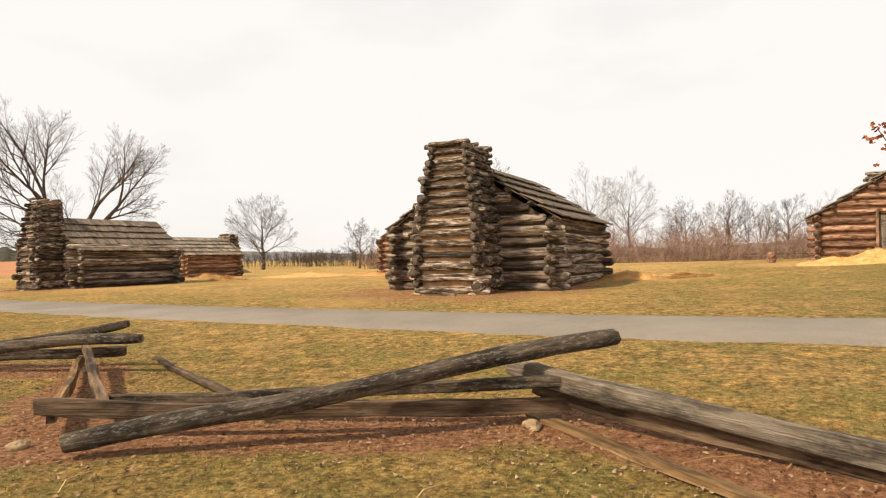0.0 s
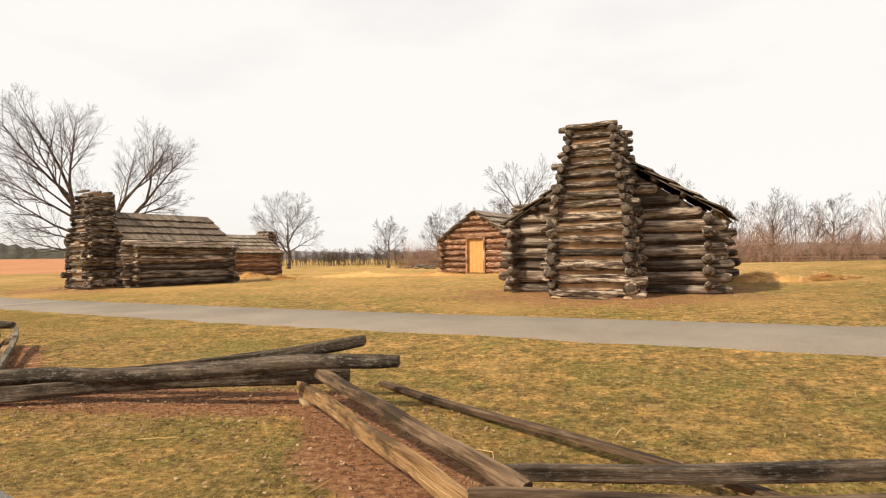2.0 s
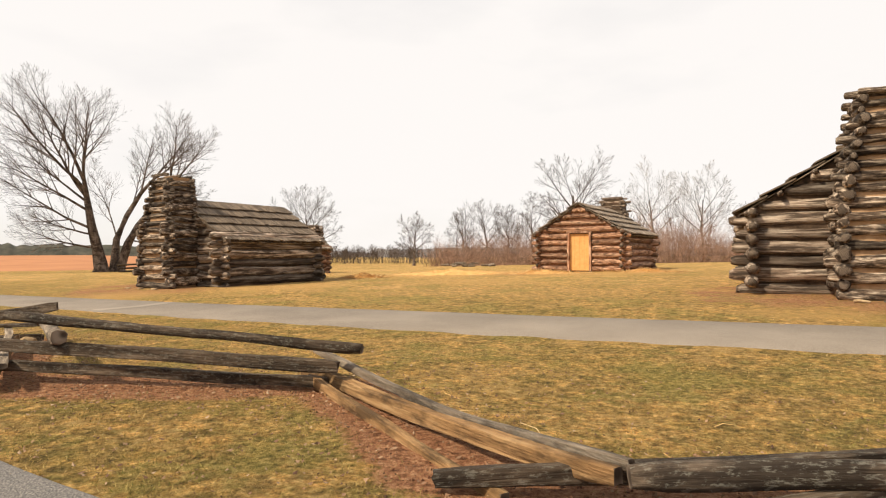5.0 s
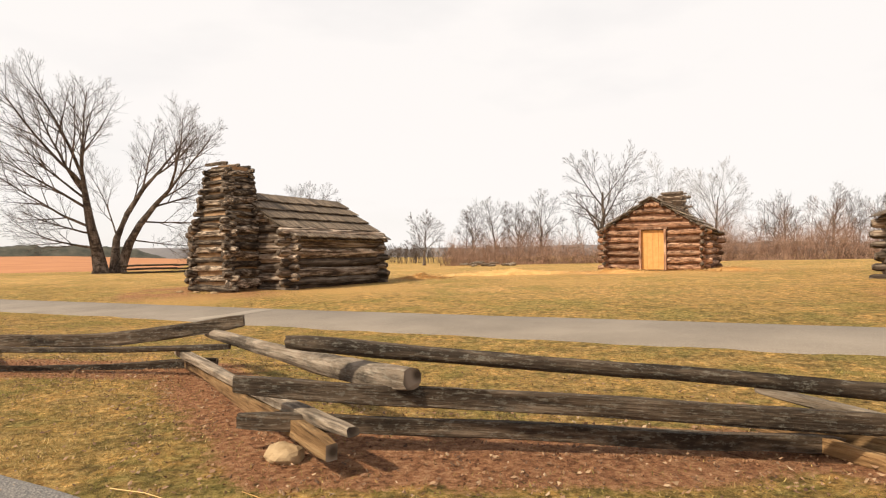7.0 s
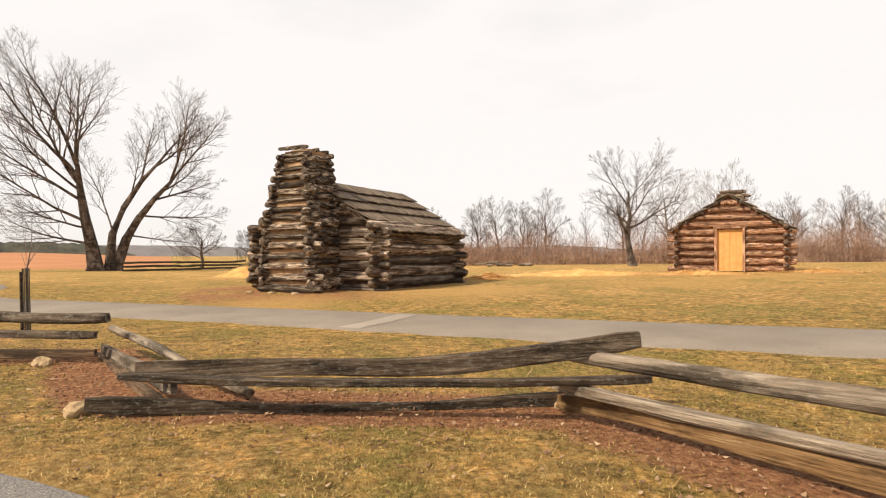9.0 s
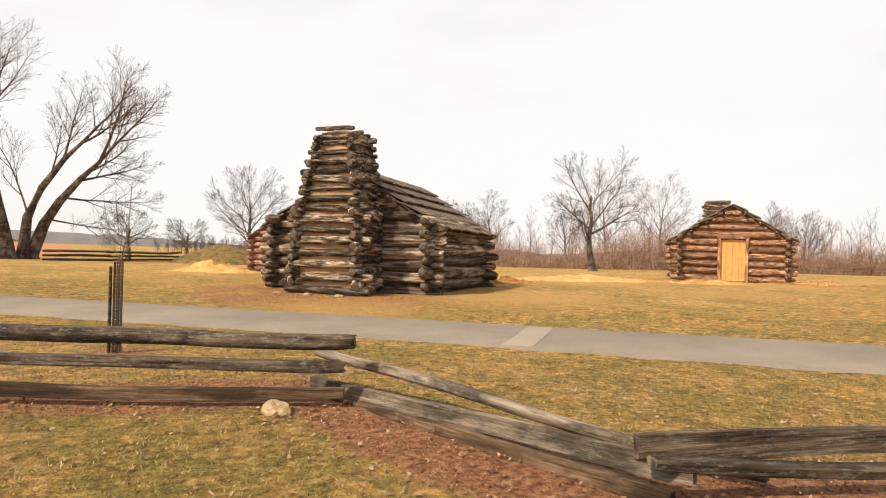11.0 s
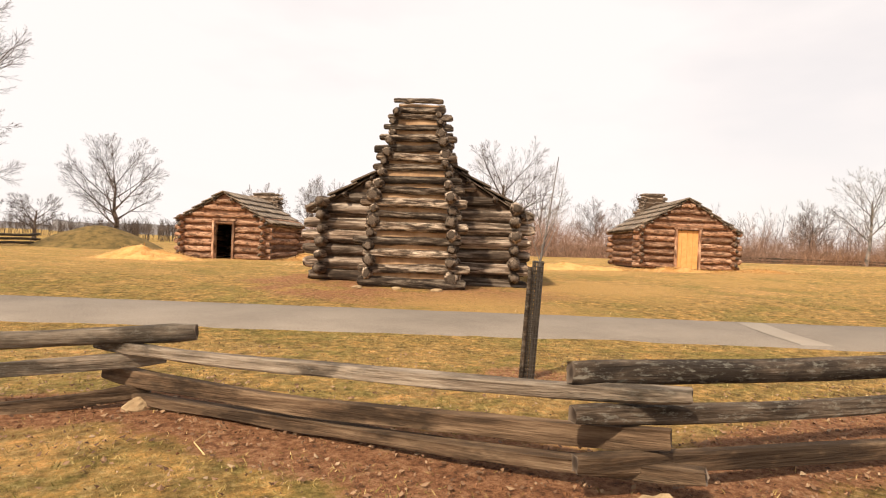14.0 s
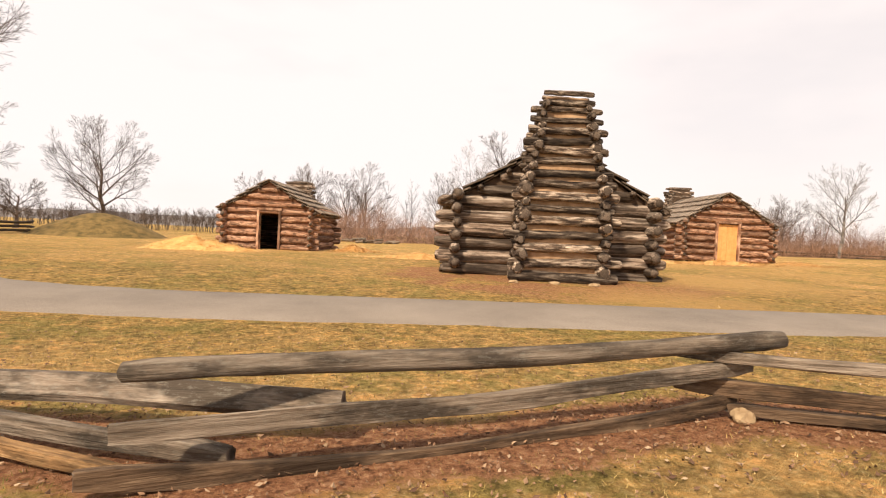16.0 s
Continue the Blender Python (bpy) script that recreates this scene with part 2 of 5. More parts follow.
# ground: dry grass, worn red earth where "dirt", scattered straw where "straw"
M_GROUND, n, l, b = base_material("winter_turf", 0.95)
tc = n.new("ShaderNodeTexCoord")
pos = tc.outputs["Object"]
g_big = noise_node(n, l, pos, 0.22, 5, 0.6)
g_mid = noise_node(n, l, pos, 1.3, 6, 0.7)
g_fine = noise_node(n, l, pos, 17.0, 8, 0.82)
g_tuft = noise_node(n, l, pos, 45.0, 4, 0.8)
dry = ramp_node(n, l, g_fine, [(0.37, (0.13, 0.072, 0.020)), (0.50, (0.49, 0.285, 0.085)), (0.63, (0.76, 0.53, 0.22))])
green = ramp_node(n, l, g_fine, [(0.37, (0.06, 0.044, 0.010)), (0.51, (0.28, 0.19, 0.045)), (0.63, (0.60, 0.41, 0.135))])
mixed = math_node(n, l, "ADD", math_node(n, l, "MULTIPLY", g_mid, 0.75), math_node(n, l, "MULTIPLY", g_big, 0.5))
turf = mix_node(n, l, ramp_node(n, l, mixed, [(0.54, (0, 0, 0)), (0.78, (1, 1, 1))]), dry, green)
soil = ramp_node(n, l, g_fine, [(0.36, (0.09, 0.037, 0.018)), (0.50, (0.41, 0.178, 0.078)), (0.64, (0.66, 0.38, 0.20))])
att_d = n.new("ShaderNodeAttribute")
att_d.attribute_name = "dirt"
att_s = n.new("ShaderNodeAttribute")
att_s.attribute_name = "straw"
att_p = n.new("ShaderNodeAttribute")
att_p.attribute_name = "pale"
p_mask = math_node(n, l, "ADD", att_p.outputs["Fac"], math_node(n, l, "MULTIPLY", math_node(n, l, "SUBTRACT", g_mid, 0.5), 1.6))
p_mask = ramp_node(n, l, p_mask, [(0.30, (0, 0, 0)), (0.80, (1, 1, 1))])
palecol = ramp_node(n, l, g_fine, [(0.28, (0.24, 0.14, 0.045)), (0.50, (0.55, 0.335, 0.108)), (0.74, (0.80, 0.61, 0.31))])
turf = mix_node(n, l, p_mask, turf, palecol)
ochre = noise_node(n, l, pos, 0.55, 5, 0.7)
ochre = math_node(n, l, "MULTIPLY", ramp_node(n, l, ochre, [(0.46, (0, 0, 0)), (0.60, (1, 1, 1))]), att_p.outputs["Fac"])
ochre_col = ramp_node(n, l, g_fine, [(0.36, (0.34, 0.165, 0.055)), (0.50, (0.62, 0.355, 0.135)), (0.64, (0.82, 0.58, 0.28))])
turf = mix_node(n, l, math_node(n, l, "MULTIPLY", ochre, 1.3), turf, ochre_col)
g_pat = noise_node(n, l, pos, 5.5, 5, 0.7)
turf = mix_node(n, l, 1.0, turf, ramp_node(n, l, g_pat, [(0.36, (0.46, 0.49, 0.40)), (0.50, (0.98, 0.97, 0.92)), (0.62, (1.48, 1.36, 1.22))]), "MULTIPLY")
lush = math_node(n, l, "SUBTRACT", 0.0, att_p.outputs["Fac"])
lush = ramp_node(n, l, math_node(n, l, "ADD", lush, math_node(n, l, "MULTIPLY", math_node(n, l, "SUBTRACT", g_mid, 0.5), 0.8)), [(0.15, (0, 0, 0)), (0.55, (1, 1, 1))])
turf = mix_node(n, l, lush, turf, green)
g_moss = math_node(n, l, "ADD", math_node(n, l, "MULTIPLY", noise_node(n, l, pos, 0.75, 5, 0.65), 0.7), math_node(n, l, "MULTIPLY", noise_node(n, l, pos, 6.0, 4, 0.65), 0.3))
moss = ramp_node(n, l, g_fine, [(0.37, (0.07, 0.066, 0.013)), (0.50, (0.28, 0.225, 0.050)), (0.63, (0.52, 0.40, 0.13))])
turf = mix_node(n, l, math_node(n, l, "MULTIPLY", ramp_node(n, l, g_moss, [(0.50, (0, 0, 0)), (0.58, (1, 1, 1))]), 0.65), turf, moss)
straws = ramp_node(n, l, g_moss, [(0.36, (1, 1, 1)), (0.45, (0, 0, 0))])
turf = mix_node(n, l, math_node(n, l, "MULTIPLY", straws, 0.6), turf, palecol)
d_mask = math_node(n, l, "ADD", att_d.outputs["Fac"], math_node(n, l, "MULTIPLY", math_node(n, l, "SUBTRACT", g_mid, 0.5), 1.1))
d_mask = math_node(n, l, "ADD", d_mask, math_node(n, l, "MULTIPLY", math_node(n, l, "SUBTRACT", g_fine, 0.5), 0.9))
d_mask = ramp_node(n, l, d_mask, [(0.42, (0, 0, 0)), (0.60, (1, 1, 1))])
s_mask = math_node(n, l, "ADD", att_s.outputs["Fac"], math_node(n, l, "MULTIPLY", math_node(n, l, "SUBTRACT", g_mid, 0.5), 0.9))
s_mask = ramp_node(n, l, s_mask, [(0.35, (0, 0, 0)), (0.75, (1, 1, 1))])
strawcol = ramp_node(n, l, g_tuft, [(0.30, (0.40, 0.22, 0.065)), (0.55, (0.62, 0.37, 0.125)), (0.75, (0.78, 0.54, 0.24))])
col = mix_node(n, l, d_mask, turf, soil)
col = mix_node(n, l, s_mask, col, strawcol)
l.new(col, b.inputs["Base Color"])
bump_node(n, l, b, math_node(n, l, "ADD", g_fine, math_node(n, l, "MULTIPLY", g_tuft, 0.7)), 1.0, 0.06)

# asphalt
def asphalt(name, a, c, speck):
    m, n, l, b = base_material(name, 0.85)
    tc = n.new("ShaderNodeTexCoord")
    big = noise_node(n, l, tc.outputs["Object"], 0.5, 5, 0.65)
    fine = noise_node(n, l, tc.outputs["Object"], 60, 3, 0.8)
    vor = n.new("ShaderNodeTexVoronoi")
    vor.inputs["Scale"].default_value = 70
    l.new(tc.outputs["Object"], vor.inputs["Vector"])
    col = ramp_node(n, l, big, [(0.35, a), (0.65, c)])
    dots = ramp_node(n, l, fine, [(0.45, (0, 0, 0)), (0.65, (1, 1, 1))])
    col = mix_node(n, l, math_node(n, l, "MULTIPLY", dots, speck), col, (0.42, 0.37, 0.315))
    l.new(col, b.inputs["Base Color"])
    bump_node(n, l, b, vor.outputs["Distance"], 0.6, 0.01)
    return m


M_ROAD = asphalt("worn_grey_asphalt", (0.185, 0.150, 0.116), (0.265, 0.218, 0.170), 0.40)
M_PATCH = asphalt("pale_asphalt_patch", (0.29, 0.242, 0.19), (0.37, 0.315, 0.25), 0.3)
M_PATH = asphalt("gravelly_asphalt", (0.12, 0.11, 0.10), (0.19, 0.175, 0.16), 0.6)
M_HILL = simple_material("hazy_wooded_hill", (0.16, 0.15, 0.155), (0.24, 0.22, 0.21), 0.05)
M_WOODS = simple_material("distant_evergreen_wood", (0.040, 0.042, 0.032), (0.105, 0.095, 0.070), 0.25)
M_FIELD = simple_material("orange_straw_field", (0.36, 0.150, 0.062), (0.50, 0.225, 0.095), 0.12)

# ---- plan ----
DIR = Vector((-0.866, 0.5))     # along the walk
NRM = Vector((0.5, 0.866))      # away from it, towards the huts
LIFT_P = [-30, -4, 0, 9, 13, 18, 26, 60, 2000]
LIFT_Z = [-0.12, -0.08, -0.05, 0.11, 0.30, 0.40, 0.56, 0.56, 0.56]
VERGE_S = [-10, 10, 16, 24, 27, 30, 34, 60]
VERGE_Z = [0.01, 0.01, 0.05, 0.08, 0.04, -0.06, -0.17, -0.3]


def lift(x, y):
    """Height of the turf: rising gently away from the walk, falling a little along it."""
    s, p = x * DIR.x + y * DIR.y, x * NRM.x + y * NRM.y
    run = min(max(s, -25), 44) - 17
    back = min(max((p - 14) / 12, 0), 1)
    fall = 0.008 * run + 0.011 * max(run, 0) * back
    if p > 34:
        fall *= max(0.0, 1 - (p - 34) / 60)
    rise = 0.45 * max(0.0, min(1.0, (x - 7) / 9)) * max(0.0, min(1.0, (p - 12) / 8)) * max(0.0, min(1.0, (60 - p) / 30))
    z = float(np.interp(p, LIFT_P, LIFT_Z)) - fall + rise
    if p < 9:
        k = min(max((9 - p) / 4, 0), 1)
        z += (float(np.interp(s, VERGE_S, VERGE_Z)) - 0.008 * max(0, 4 - p) - z) * k * k * (3 - 2 * k)
    return z


def sp(s, p):
    return s * DIR.x + p * NRM.x, s * DIR.y + p * NRM.y


def part(name, bm, material, parent=None, label=""):
    me = bpy.data.meshes.new(name)
    bm.to_mesh(me)
    bm.free()
    for mm in material if isinstance(material, (list, tuple)) else [material]:
        me.materials.append(mm)
    ob = new(name, me)
    ob.parent = parent
    return tagged(ob, label)


def mesh_part(name, verts, faces, material, parent=None, label="", smooth=False):
    me = bpy.data.meshes.new(name)
    me.from_pydata(verts, [], faces)
    me.materials.append(material)
    if smooth:
        me.polygons.foreach_set("use_smooth", [True] * len(me.polygons))
    ob = new(name, me)
    ob.parent = parent
    return tagged(ob, label)


def box(bm, x0, x1, y0, y1, z0, z1):
    r = bmesh.ops.create_cube(bm, size=1, matrix=Matrix.Translation(((x0 + x1) / 2, (y0 + y1) / 2, (z0 + z1) / 2)) @ Matrix.Diagonal((x1 - x0, y1 - y0, z1 - z0, 1)))
    return r["verts"]


# fence corners: back and front in turn, along the line
BACKS = [(1.8, 5.9), (-3.5, 8.1), (-9.0, 10.9), (-13.9, 13.4), (-18.6, 15.95), (-23.55, 18.45), (-28.9, 21.4)]
FRONTS = [(3.75, 4.2), (-1.9, 5.35), (-7.2, 8.25), (-12.2, 10.75), (-17.3, 13.85), (-21.6, 15.95), (-26.4, 19.0)]
ZIG = [q for pair in zip(FRONTS, BACKS) for q in pair]
H6 = (15.6, 23.1, 0.92)
HUTS = [(0.88, 17.87), (-17.96, 26.36), (-2.67, 31.95), (-20.0, 42.0)]


def near_zig(x, y):
    best = 9.0
    for (ax, ay), (bx, by) in zip(ZIG, ZIG[1:]):
        dx, dy = bx - ax, by - ay
        k = min(1, max(0, ((x - ax) * dx + (y - ay) * dy) / (dx * dx + dy * dy)))
        best = min(best, math.hypot(x - ax - k * dx, y - ay - k * dy))
    return best


# ---- ground ----
def steps(*spans):
    out = []
    for a, c, d in spans:
        out += list(np.arange(a, c, d))
    return out


S_GRID = steps((-900, -100, 100), (-100, -24, 8), (-24, -4, 1.0), (-4, 40, 0.16), (40, 60, 1.0), (60, 140, 8), (140, 901, 95))
P_GRID = steps((-60, -4, 8), (-4, 1.5, 0.6), (1.5, 7.2, 0.15), (7.2, 34, 0.45), (34, 80, 3), (80, 200, 12), (200, 1801, 160))
gv, dirt, straw, pale = [], [], [], []
STRAW_SPOTS = [(-23.4, 38.5, 3.2, 1.2), (-8.5, 32.2, 4.5, 0.9), (-2.5, 30.2, 4.2, 0.85), (-12.0, 31.8, 2.5, 0.75), (7.2, 20.8, 2.2, 0.9), (-14.0, 24.6, 3.6, 0.8), (-18.5, 22.4, 3.6, 0.62), (-7.5, 26.5, 5.0, 0.55), (3.0, 14.6, 2.4, 0.5), (-19.0, 40.0, 4.0, 0.8), (-10, 27, 3.5, 0.35), (13.0, 23.5, 3.0, 1.0), (-16.5, 28.5, 4.5, 0.5), (-2.0, 15.0, 2.5, 0.5), (-24, 31, 4, 0.4)]
for p in P_GRID:
    for s in S_GRID:
        x, y = sp(s, p)
        z = lift(x, y)
        if -5 < s < 41 and 1.5 < p < 34:
            z += (0.018 * noise.noise((x * 1.1, y * 1.1, 0)) + 0.008 * noise.noise((x * 4, y * 4, 3))) * min(1.0, max(0.0, (p - 3.0) / 0.6))
        gv.append((x, y, z))
        d = 0.0
        if -5 < s < 41 and 1.5 < p < 7.2:
            q = near_zig(x, y)
            d = max(0.0, 1 - max(0, q - 0.15) / 0.65) + 0.25 * noise.noise((x * 0.6, y * 0.6, 9))
            if q > 1.1:
                d = 0.0
            d = max(d, 0.14 + 0.16 * noise.noise((x * 0.5, y * 0.5, 21)), 1.0 - 1.2 * math.hypot(x + 20.72, y - 18.02))
        for hx, hy in HUTS:
            d = max(d, 0.55 - 0.35 * max(0, math.hypot(x - hx, y - hy) - 3.4))
        dirt.append(d)
        near = max(0.0, min(1.0, (7.5 - p) / 2.5)) if -6 < s < 42 else 0.0
        away = (0.52 + 0.40 * noise.noise((x * 0.16, y * 0.16, 31))) * max(0.0, min(1.0, (p - 10.5) / 5)) if -30 < s < 60 and p < 60 else 0.0
        if s < 6 and 10.5 < p < 60:
            away += (-0.55 - away) * min(1.0, (6 - s) / 8) * min(1.0, (p - 10.5) / 3)
        pale.append(near * float(np.interp(s, [0, 8, 14, 20, 34], [-0.36, -0.27, -0.06, 0.26, 0.86])) + away)
        st = 0.0
        for cx, cy, r, k in STRAW_SPOTS:
            q = math.hypot(x - cx, y - cy) / r
            if q < 1.5:
                st = max(st, k * (1.25 - q))
        straw.append(st)
ns, npp = len(S_GRID), len(P_GRID)
gf = [(j * ns + i + 1, j * ns + i, (j + 1) * ns + i, (j + 1) * ns + i + 1) for j in range(npp - 1) for i in range(ns - 1)]
ground = mesh_part("ground", gv, gf, M_GROUND, smooth=True)
for key, vals in (("dirt", dirt), ("straw", straw), ("pale", pale)):
    ground.data.attributes.new(key, "FLOAT", "POINT").data.foreach_set("value", vals)
tagged(ground, "dry winter turf with worn red earth and straw", "ground", kind="structure")


# ---- road and path ----
def strip(name, near, far, s0, s1, material, up, seed=0.0):
    """A band of paving between two edges given as functions of the distance along the walk."""
    v, f = [], []
    ss = list(np.arange(s0, s1, 0.4))
    for s in ss:
        a = near(s) + 0.05 * noise.noise((s * 1.7, seed, 0)) + 0.03 * noise.noise((s * 6, seed, 1))
        c = far(s) + 0.05 * noise.noise((s * 1.7, seed, 5)) + 0.03 * noise.noise((s * 6, seed, 7))
        rim = 0.06 / (c - a)
        for k, u in enumerate((0.0, rim, 0.5, 1 - rim, 1.0)):
            x, y = sp(s, a + (c - a) * u)
            v.append((x, y, lift(x, y) + up + (0.012 if 0 < k < 4 else -0.02)))
    for i in range(len(ss) - 1):
        for k in range(4):
            f.append((i * 5 + k + 1, i * 5 + k, i * 5 + 5 + k, i * 5 + 6 + k))
    return mesh_part(name, v, f, material, smooth=True)


R_S = [-60, -8, -0.5, 3, 8, 12, 16.5, 22, 26, 31, 35, 36.5, 38, 39.5, 41, 43, 47, 54, 70]
R_NEAR = [21, 11.6, 9.75, 9.25, 8.8, 8.4, 8.1, 7.8, 7.7, 7.55, 7.4, 7.5, 7.7, 8.0, 8.4, 8.9, 9.8, 11.5, 16]
R_FAR = [24, 13.8, 11.85, 11.3, 10.8, 10.45, 10.2, 9.9, 9.8, 9.65, 9.5, 9.6, 9.95, 10.9, 12.0, 12.8, 13.5, 15.0, 20]
road = tagged(strip("road", lambda s: float(np.interp(s, R_S, R_NEAR)), lambda s: float(np.interp(s, R_S, R_FAR)), -60, 70, M_ROAD, 0.012), "narrow worn grey asphalt lane through the grass", "road", kind="structure")
patch = tagged(strip("road_patch", lambda s: float(np.interp(s, R_S, R_NEAR)) + 0.08, lambda s: float(np.interp(s, R_S, R_FAR)) - 0.08, 22.95, 23.7, M_PATCH, 0.018, 3.0), "paler repaired strip across the asphalt lane", "road patch", kind="structure")
P_S, P_EDGE = [-60, 3.5, 8, 11, 16, 21, 26, 80], [3.3, 2.98, 2.78, 2.48, 2.28, 2.12, 1.7, 1.4]
path = tagged(strip("footpath", lambda s: -3.0, lambda s: float(np.interp(s, P_S, P_EDGE)), -60, 80, M_PATH, 0.012, 11.0), "grey gravelly asphalt footpath beside the fence", "path", kind="structure")


# ---- logs ----
def log_mesh(seed, sides=12, rings=15, knobs=0.15, flat=0.0):
    """Log of unit length along x and unit radius, with uneven girth and cut ends."""
    bm = bmesh.new()
    rows = []
    for i in range(rings):
        t = min(1.0, max(0.0, (i - 1) / (rings - 3))) * 0.965 + 0.0175
        t = 0.0 if i == 0 else (1.0 if i == rings - 1 else t)
        row = []
        cy, cz = 0.30 * noise.noise((t * 2.3, seed, 0)), 0.30 * noise.noise((t * 2.3, seed, 4))
        for k in range(sides):
            a = 2 * math.pi * k / sides
            r = 1 + knobs * 2.2 * noise.noise((t * 5, math.cos(a) * 1.2 + seed, math.sin(a) * 1.2)) + 0.05 * noise.noise((t * 12, seed, a))
            if i in (0, rings - 1):
                r *= 0.60 + 0.20 * noise.noise((math.cos(a), math.sin(a) + seed, 7 + i))
            elif i in (1, rings - 2):
                r *= 0.90
            y, z = r * math.cos(a) + cy, r * math.sin(a) + cz
            if flat:
                z = max(-1 + flat, min(1 - flat, z))
            row.append(bm.verts.new((t - 0.5 + (0.012 * noise.noise((seed, k, i)) if i in (0, rings - 1) else 0), y, z)))
        rows.append(row)
    for i in range(rings - 1):
        for k in range(sides):
            f = bm.faces.new((rows[i][k], rows[i][(k + 1) % sides], rows[i + 1][(k + 1) % sides], rows[i + 1][k]))
            f.smooth = True
    for row, way in ((rows[0], 1), (rows[-1], -1)):
        f = bm.faces.new(row[::-1] if way == 1 else row)
        f.material_index, f.smooth = 1, True
    bmesh.ops.recalc_face_normals(bm, faces=bm.faces)
    return bm


def log_pool(material, count, seed):
    out = []
    for k in range(count):
        bm = log_mesh(seed + k * 3.7)
        me = bpy.data.meshes.new("log")
        bm.to_mesh(me)
        bm.free()
        me.materials.append(material)
        me.materials.append(M_END)
        out.append(me)
    return out


POOL_GREY = log_pool(M_LOG, 6, 1.3)
POOL_TAN = log_pool(M_LOG_TAN, 6, 40.1)
POOL_RED = log_pool(M_LOG_RED, 6, 80.7)
rnd = random.Random(7)


def put_log(parent, pool, a, c, r, name="log"):
    """A log from a to c in the parent's own space."""
    a, c = Vector(a), Vector(c)
    d = c - a
    ob = new(name, rnd.choice(pool))
    ob.parent = parent
    q = d.to_track_quat("X", "Z") @ Euler((rnd.uniform(0, 6.28), 0, 0)).to_quaternion()
    ob.matrix_basis = Matrix.LocRotScale((a + c) / 2, q, (d.length, r * rnd.uniform(0.93, 1.07), r * rnd.uniform(0.93, 1.07)))
    return ob


def slab(name, corners, thick, material, parent, label=""):
    """A flat panel through four corners, thickened along its normal."""
    bm = bmesh.new()
    vs = [bm.verts.new(q) for q in corners]
    f = bm.faces.new(vs)
    f.normal_update()
    nn = f.normal.copy()
    r = bmesh.ops.extrude_face_region(bm, geom=[f])
    bmesh.ops.translate(bm, vec=nn * thick, verts=[q for q in r["geom"] if isinstance(q, bmesh.types.BMVert)])
    bmesh.ops.recalc_face_normals(bm, faces=bm.faces)
    return part(name, bm, material, parent, label)


SHAKES, SHAKES_LIT = [], []
for k in range(12):
    bm = bmesh.new()
    for v in box(bm, -0.5, 0.5, -0.5, 0.5, -0.5, 0.5):
        v.co.x += rnd.uniform(-0.03, 0.03)
        v.co.z += rnd.uniform(-0.12, 0.12)
    me = bpy.data.meshes.new("roof_board")
    bm.to_mesh(me)
    bm.free()
    me.materials.append(M_SHAKE if k < 6 else M_SHAKE_LIT)
    (SHAKES if k < 6 else SHAKES_LIT).append(me)


def chimney(hut, y0, out, cw, tw, depth, top_depth, height, pool, clay, label, courses):
    """Log crib stack with clay between, standing against the gable wall at y0 and reaching outwards (out is -1 or 1)."""
    knee = 0.44

    def shape(t):
        k = 0 if t < knee else (t - knee) / (1 - knee)
        k = k ** 0.8
        w = cw + (tw - cw) * min(1, 0.12 * t / knee + (0.88 * k if t > knee else 0)) if t > knee else cw + (tw - cw) * 0.12 * t / knee
        d = depth + (top_depth - depth) * k
        return w, d

    core = bmesh.new()
    rows = []
    for i in range(13):
        t = i / 12
        w, d = shape(t)
        w, d, z = w - 0.035, d - 0.03, t * (height - 0.06)
        rows.append([core.verts.new(q) for q in ((-w, y0 + out * 0.0, z), (w, y0 + out * 0.0, z), (w, y0 + out * d, z), (-w, y0 + out * d, z))])
    for i in range(12):
        for k in range(4):
            core.faces.new((rows[i][k], rows[i][(k + 1) % 4], rows[i + 1][(k + 1) % 4], rows[i + 1][k]))
    core.faces.new(rows[0])
    core.faces.new(rows[-1])
    bmesh.ops.recalc_face_normals(core, faces=core.faces)
    stack = part("chimney", core, clay, hut, label)
    z = 0.10
    while z < height:
        t = z / height
        w, d = shape(t)
        r = (0.128 - 0.054 * t) * rnd.uniform(0.84, 1.18)
        pitch = (0.315 - 0.125 * t) * rnd.uniform(0.95, 1.06) * courses
        over = 0.25 * (1 - 0.2 * t)
        j = lambda a=0.05: rnd.uniform(-a, a)
        put_log(stack, pool, (-w - over + j(0.16), y0 + out * d + j(0.03), z + j(0.026)), (w + over + j(0.16), y0 + out * d + j(0.03), z + j(0.026)), r * 0.88)
        zs = z + pitch / 2
        if zs < height - 0.12:
            for sx in (-1, 1):
                put_log(stack, pool, (sx * w, y0 - out * 0.05, zs + j(0.012)), (sx * w + j(0.03), y0 + out * (d + over * 0.9 + j(0.11)), zs + j(0.02)), r * rnd.uniform(0.95, 1.3))
        if t > 0.62:
            put_log(stack, pool, (-w - over, y0 + out * 0.06, z + j(0.012)), (w + over, y0 + out * 0.06, z + j(0.015)), r)
        z += pitch
    for k in range(3):
        yy = y0 + out * (0.05 + (top_depth + 0.05) * k / 2)
        put_log(stack, pool, (-tw - 0.08 + rnd.uniform(-0.08, 0.08), yy, height - 0.01 + rnd.uniform(-0.015, 0.015)), (tw + 0.08 + rnd.uniform(-0.08, 0.08), yy, height - 0.01 + rnd.uniform(-0.015, 0.015)), 0.055)
    return stack


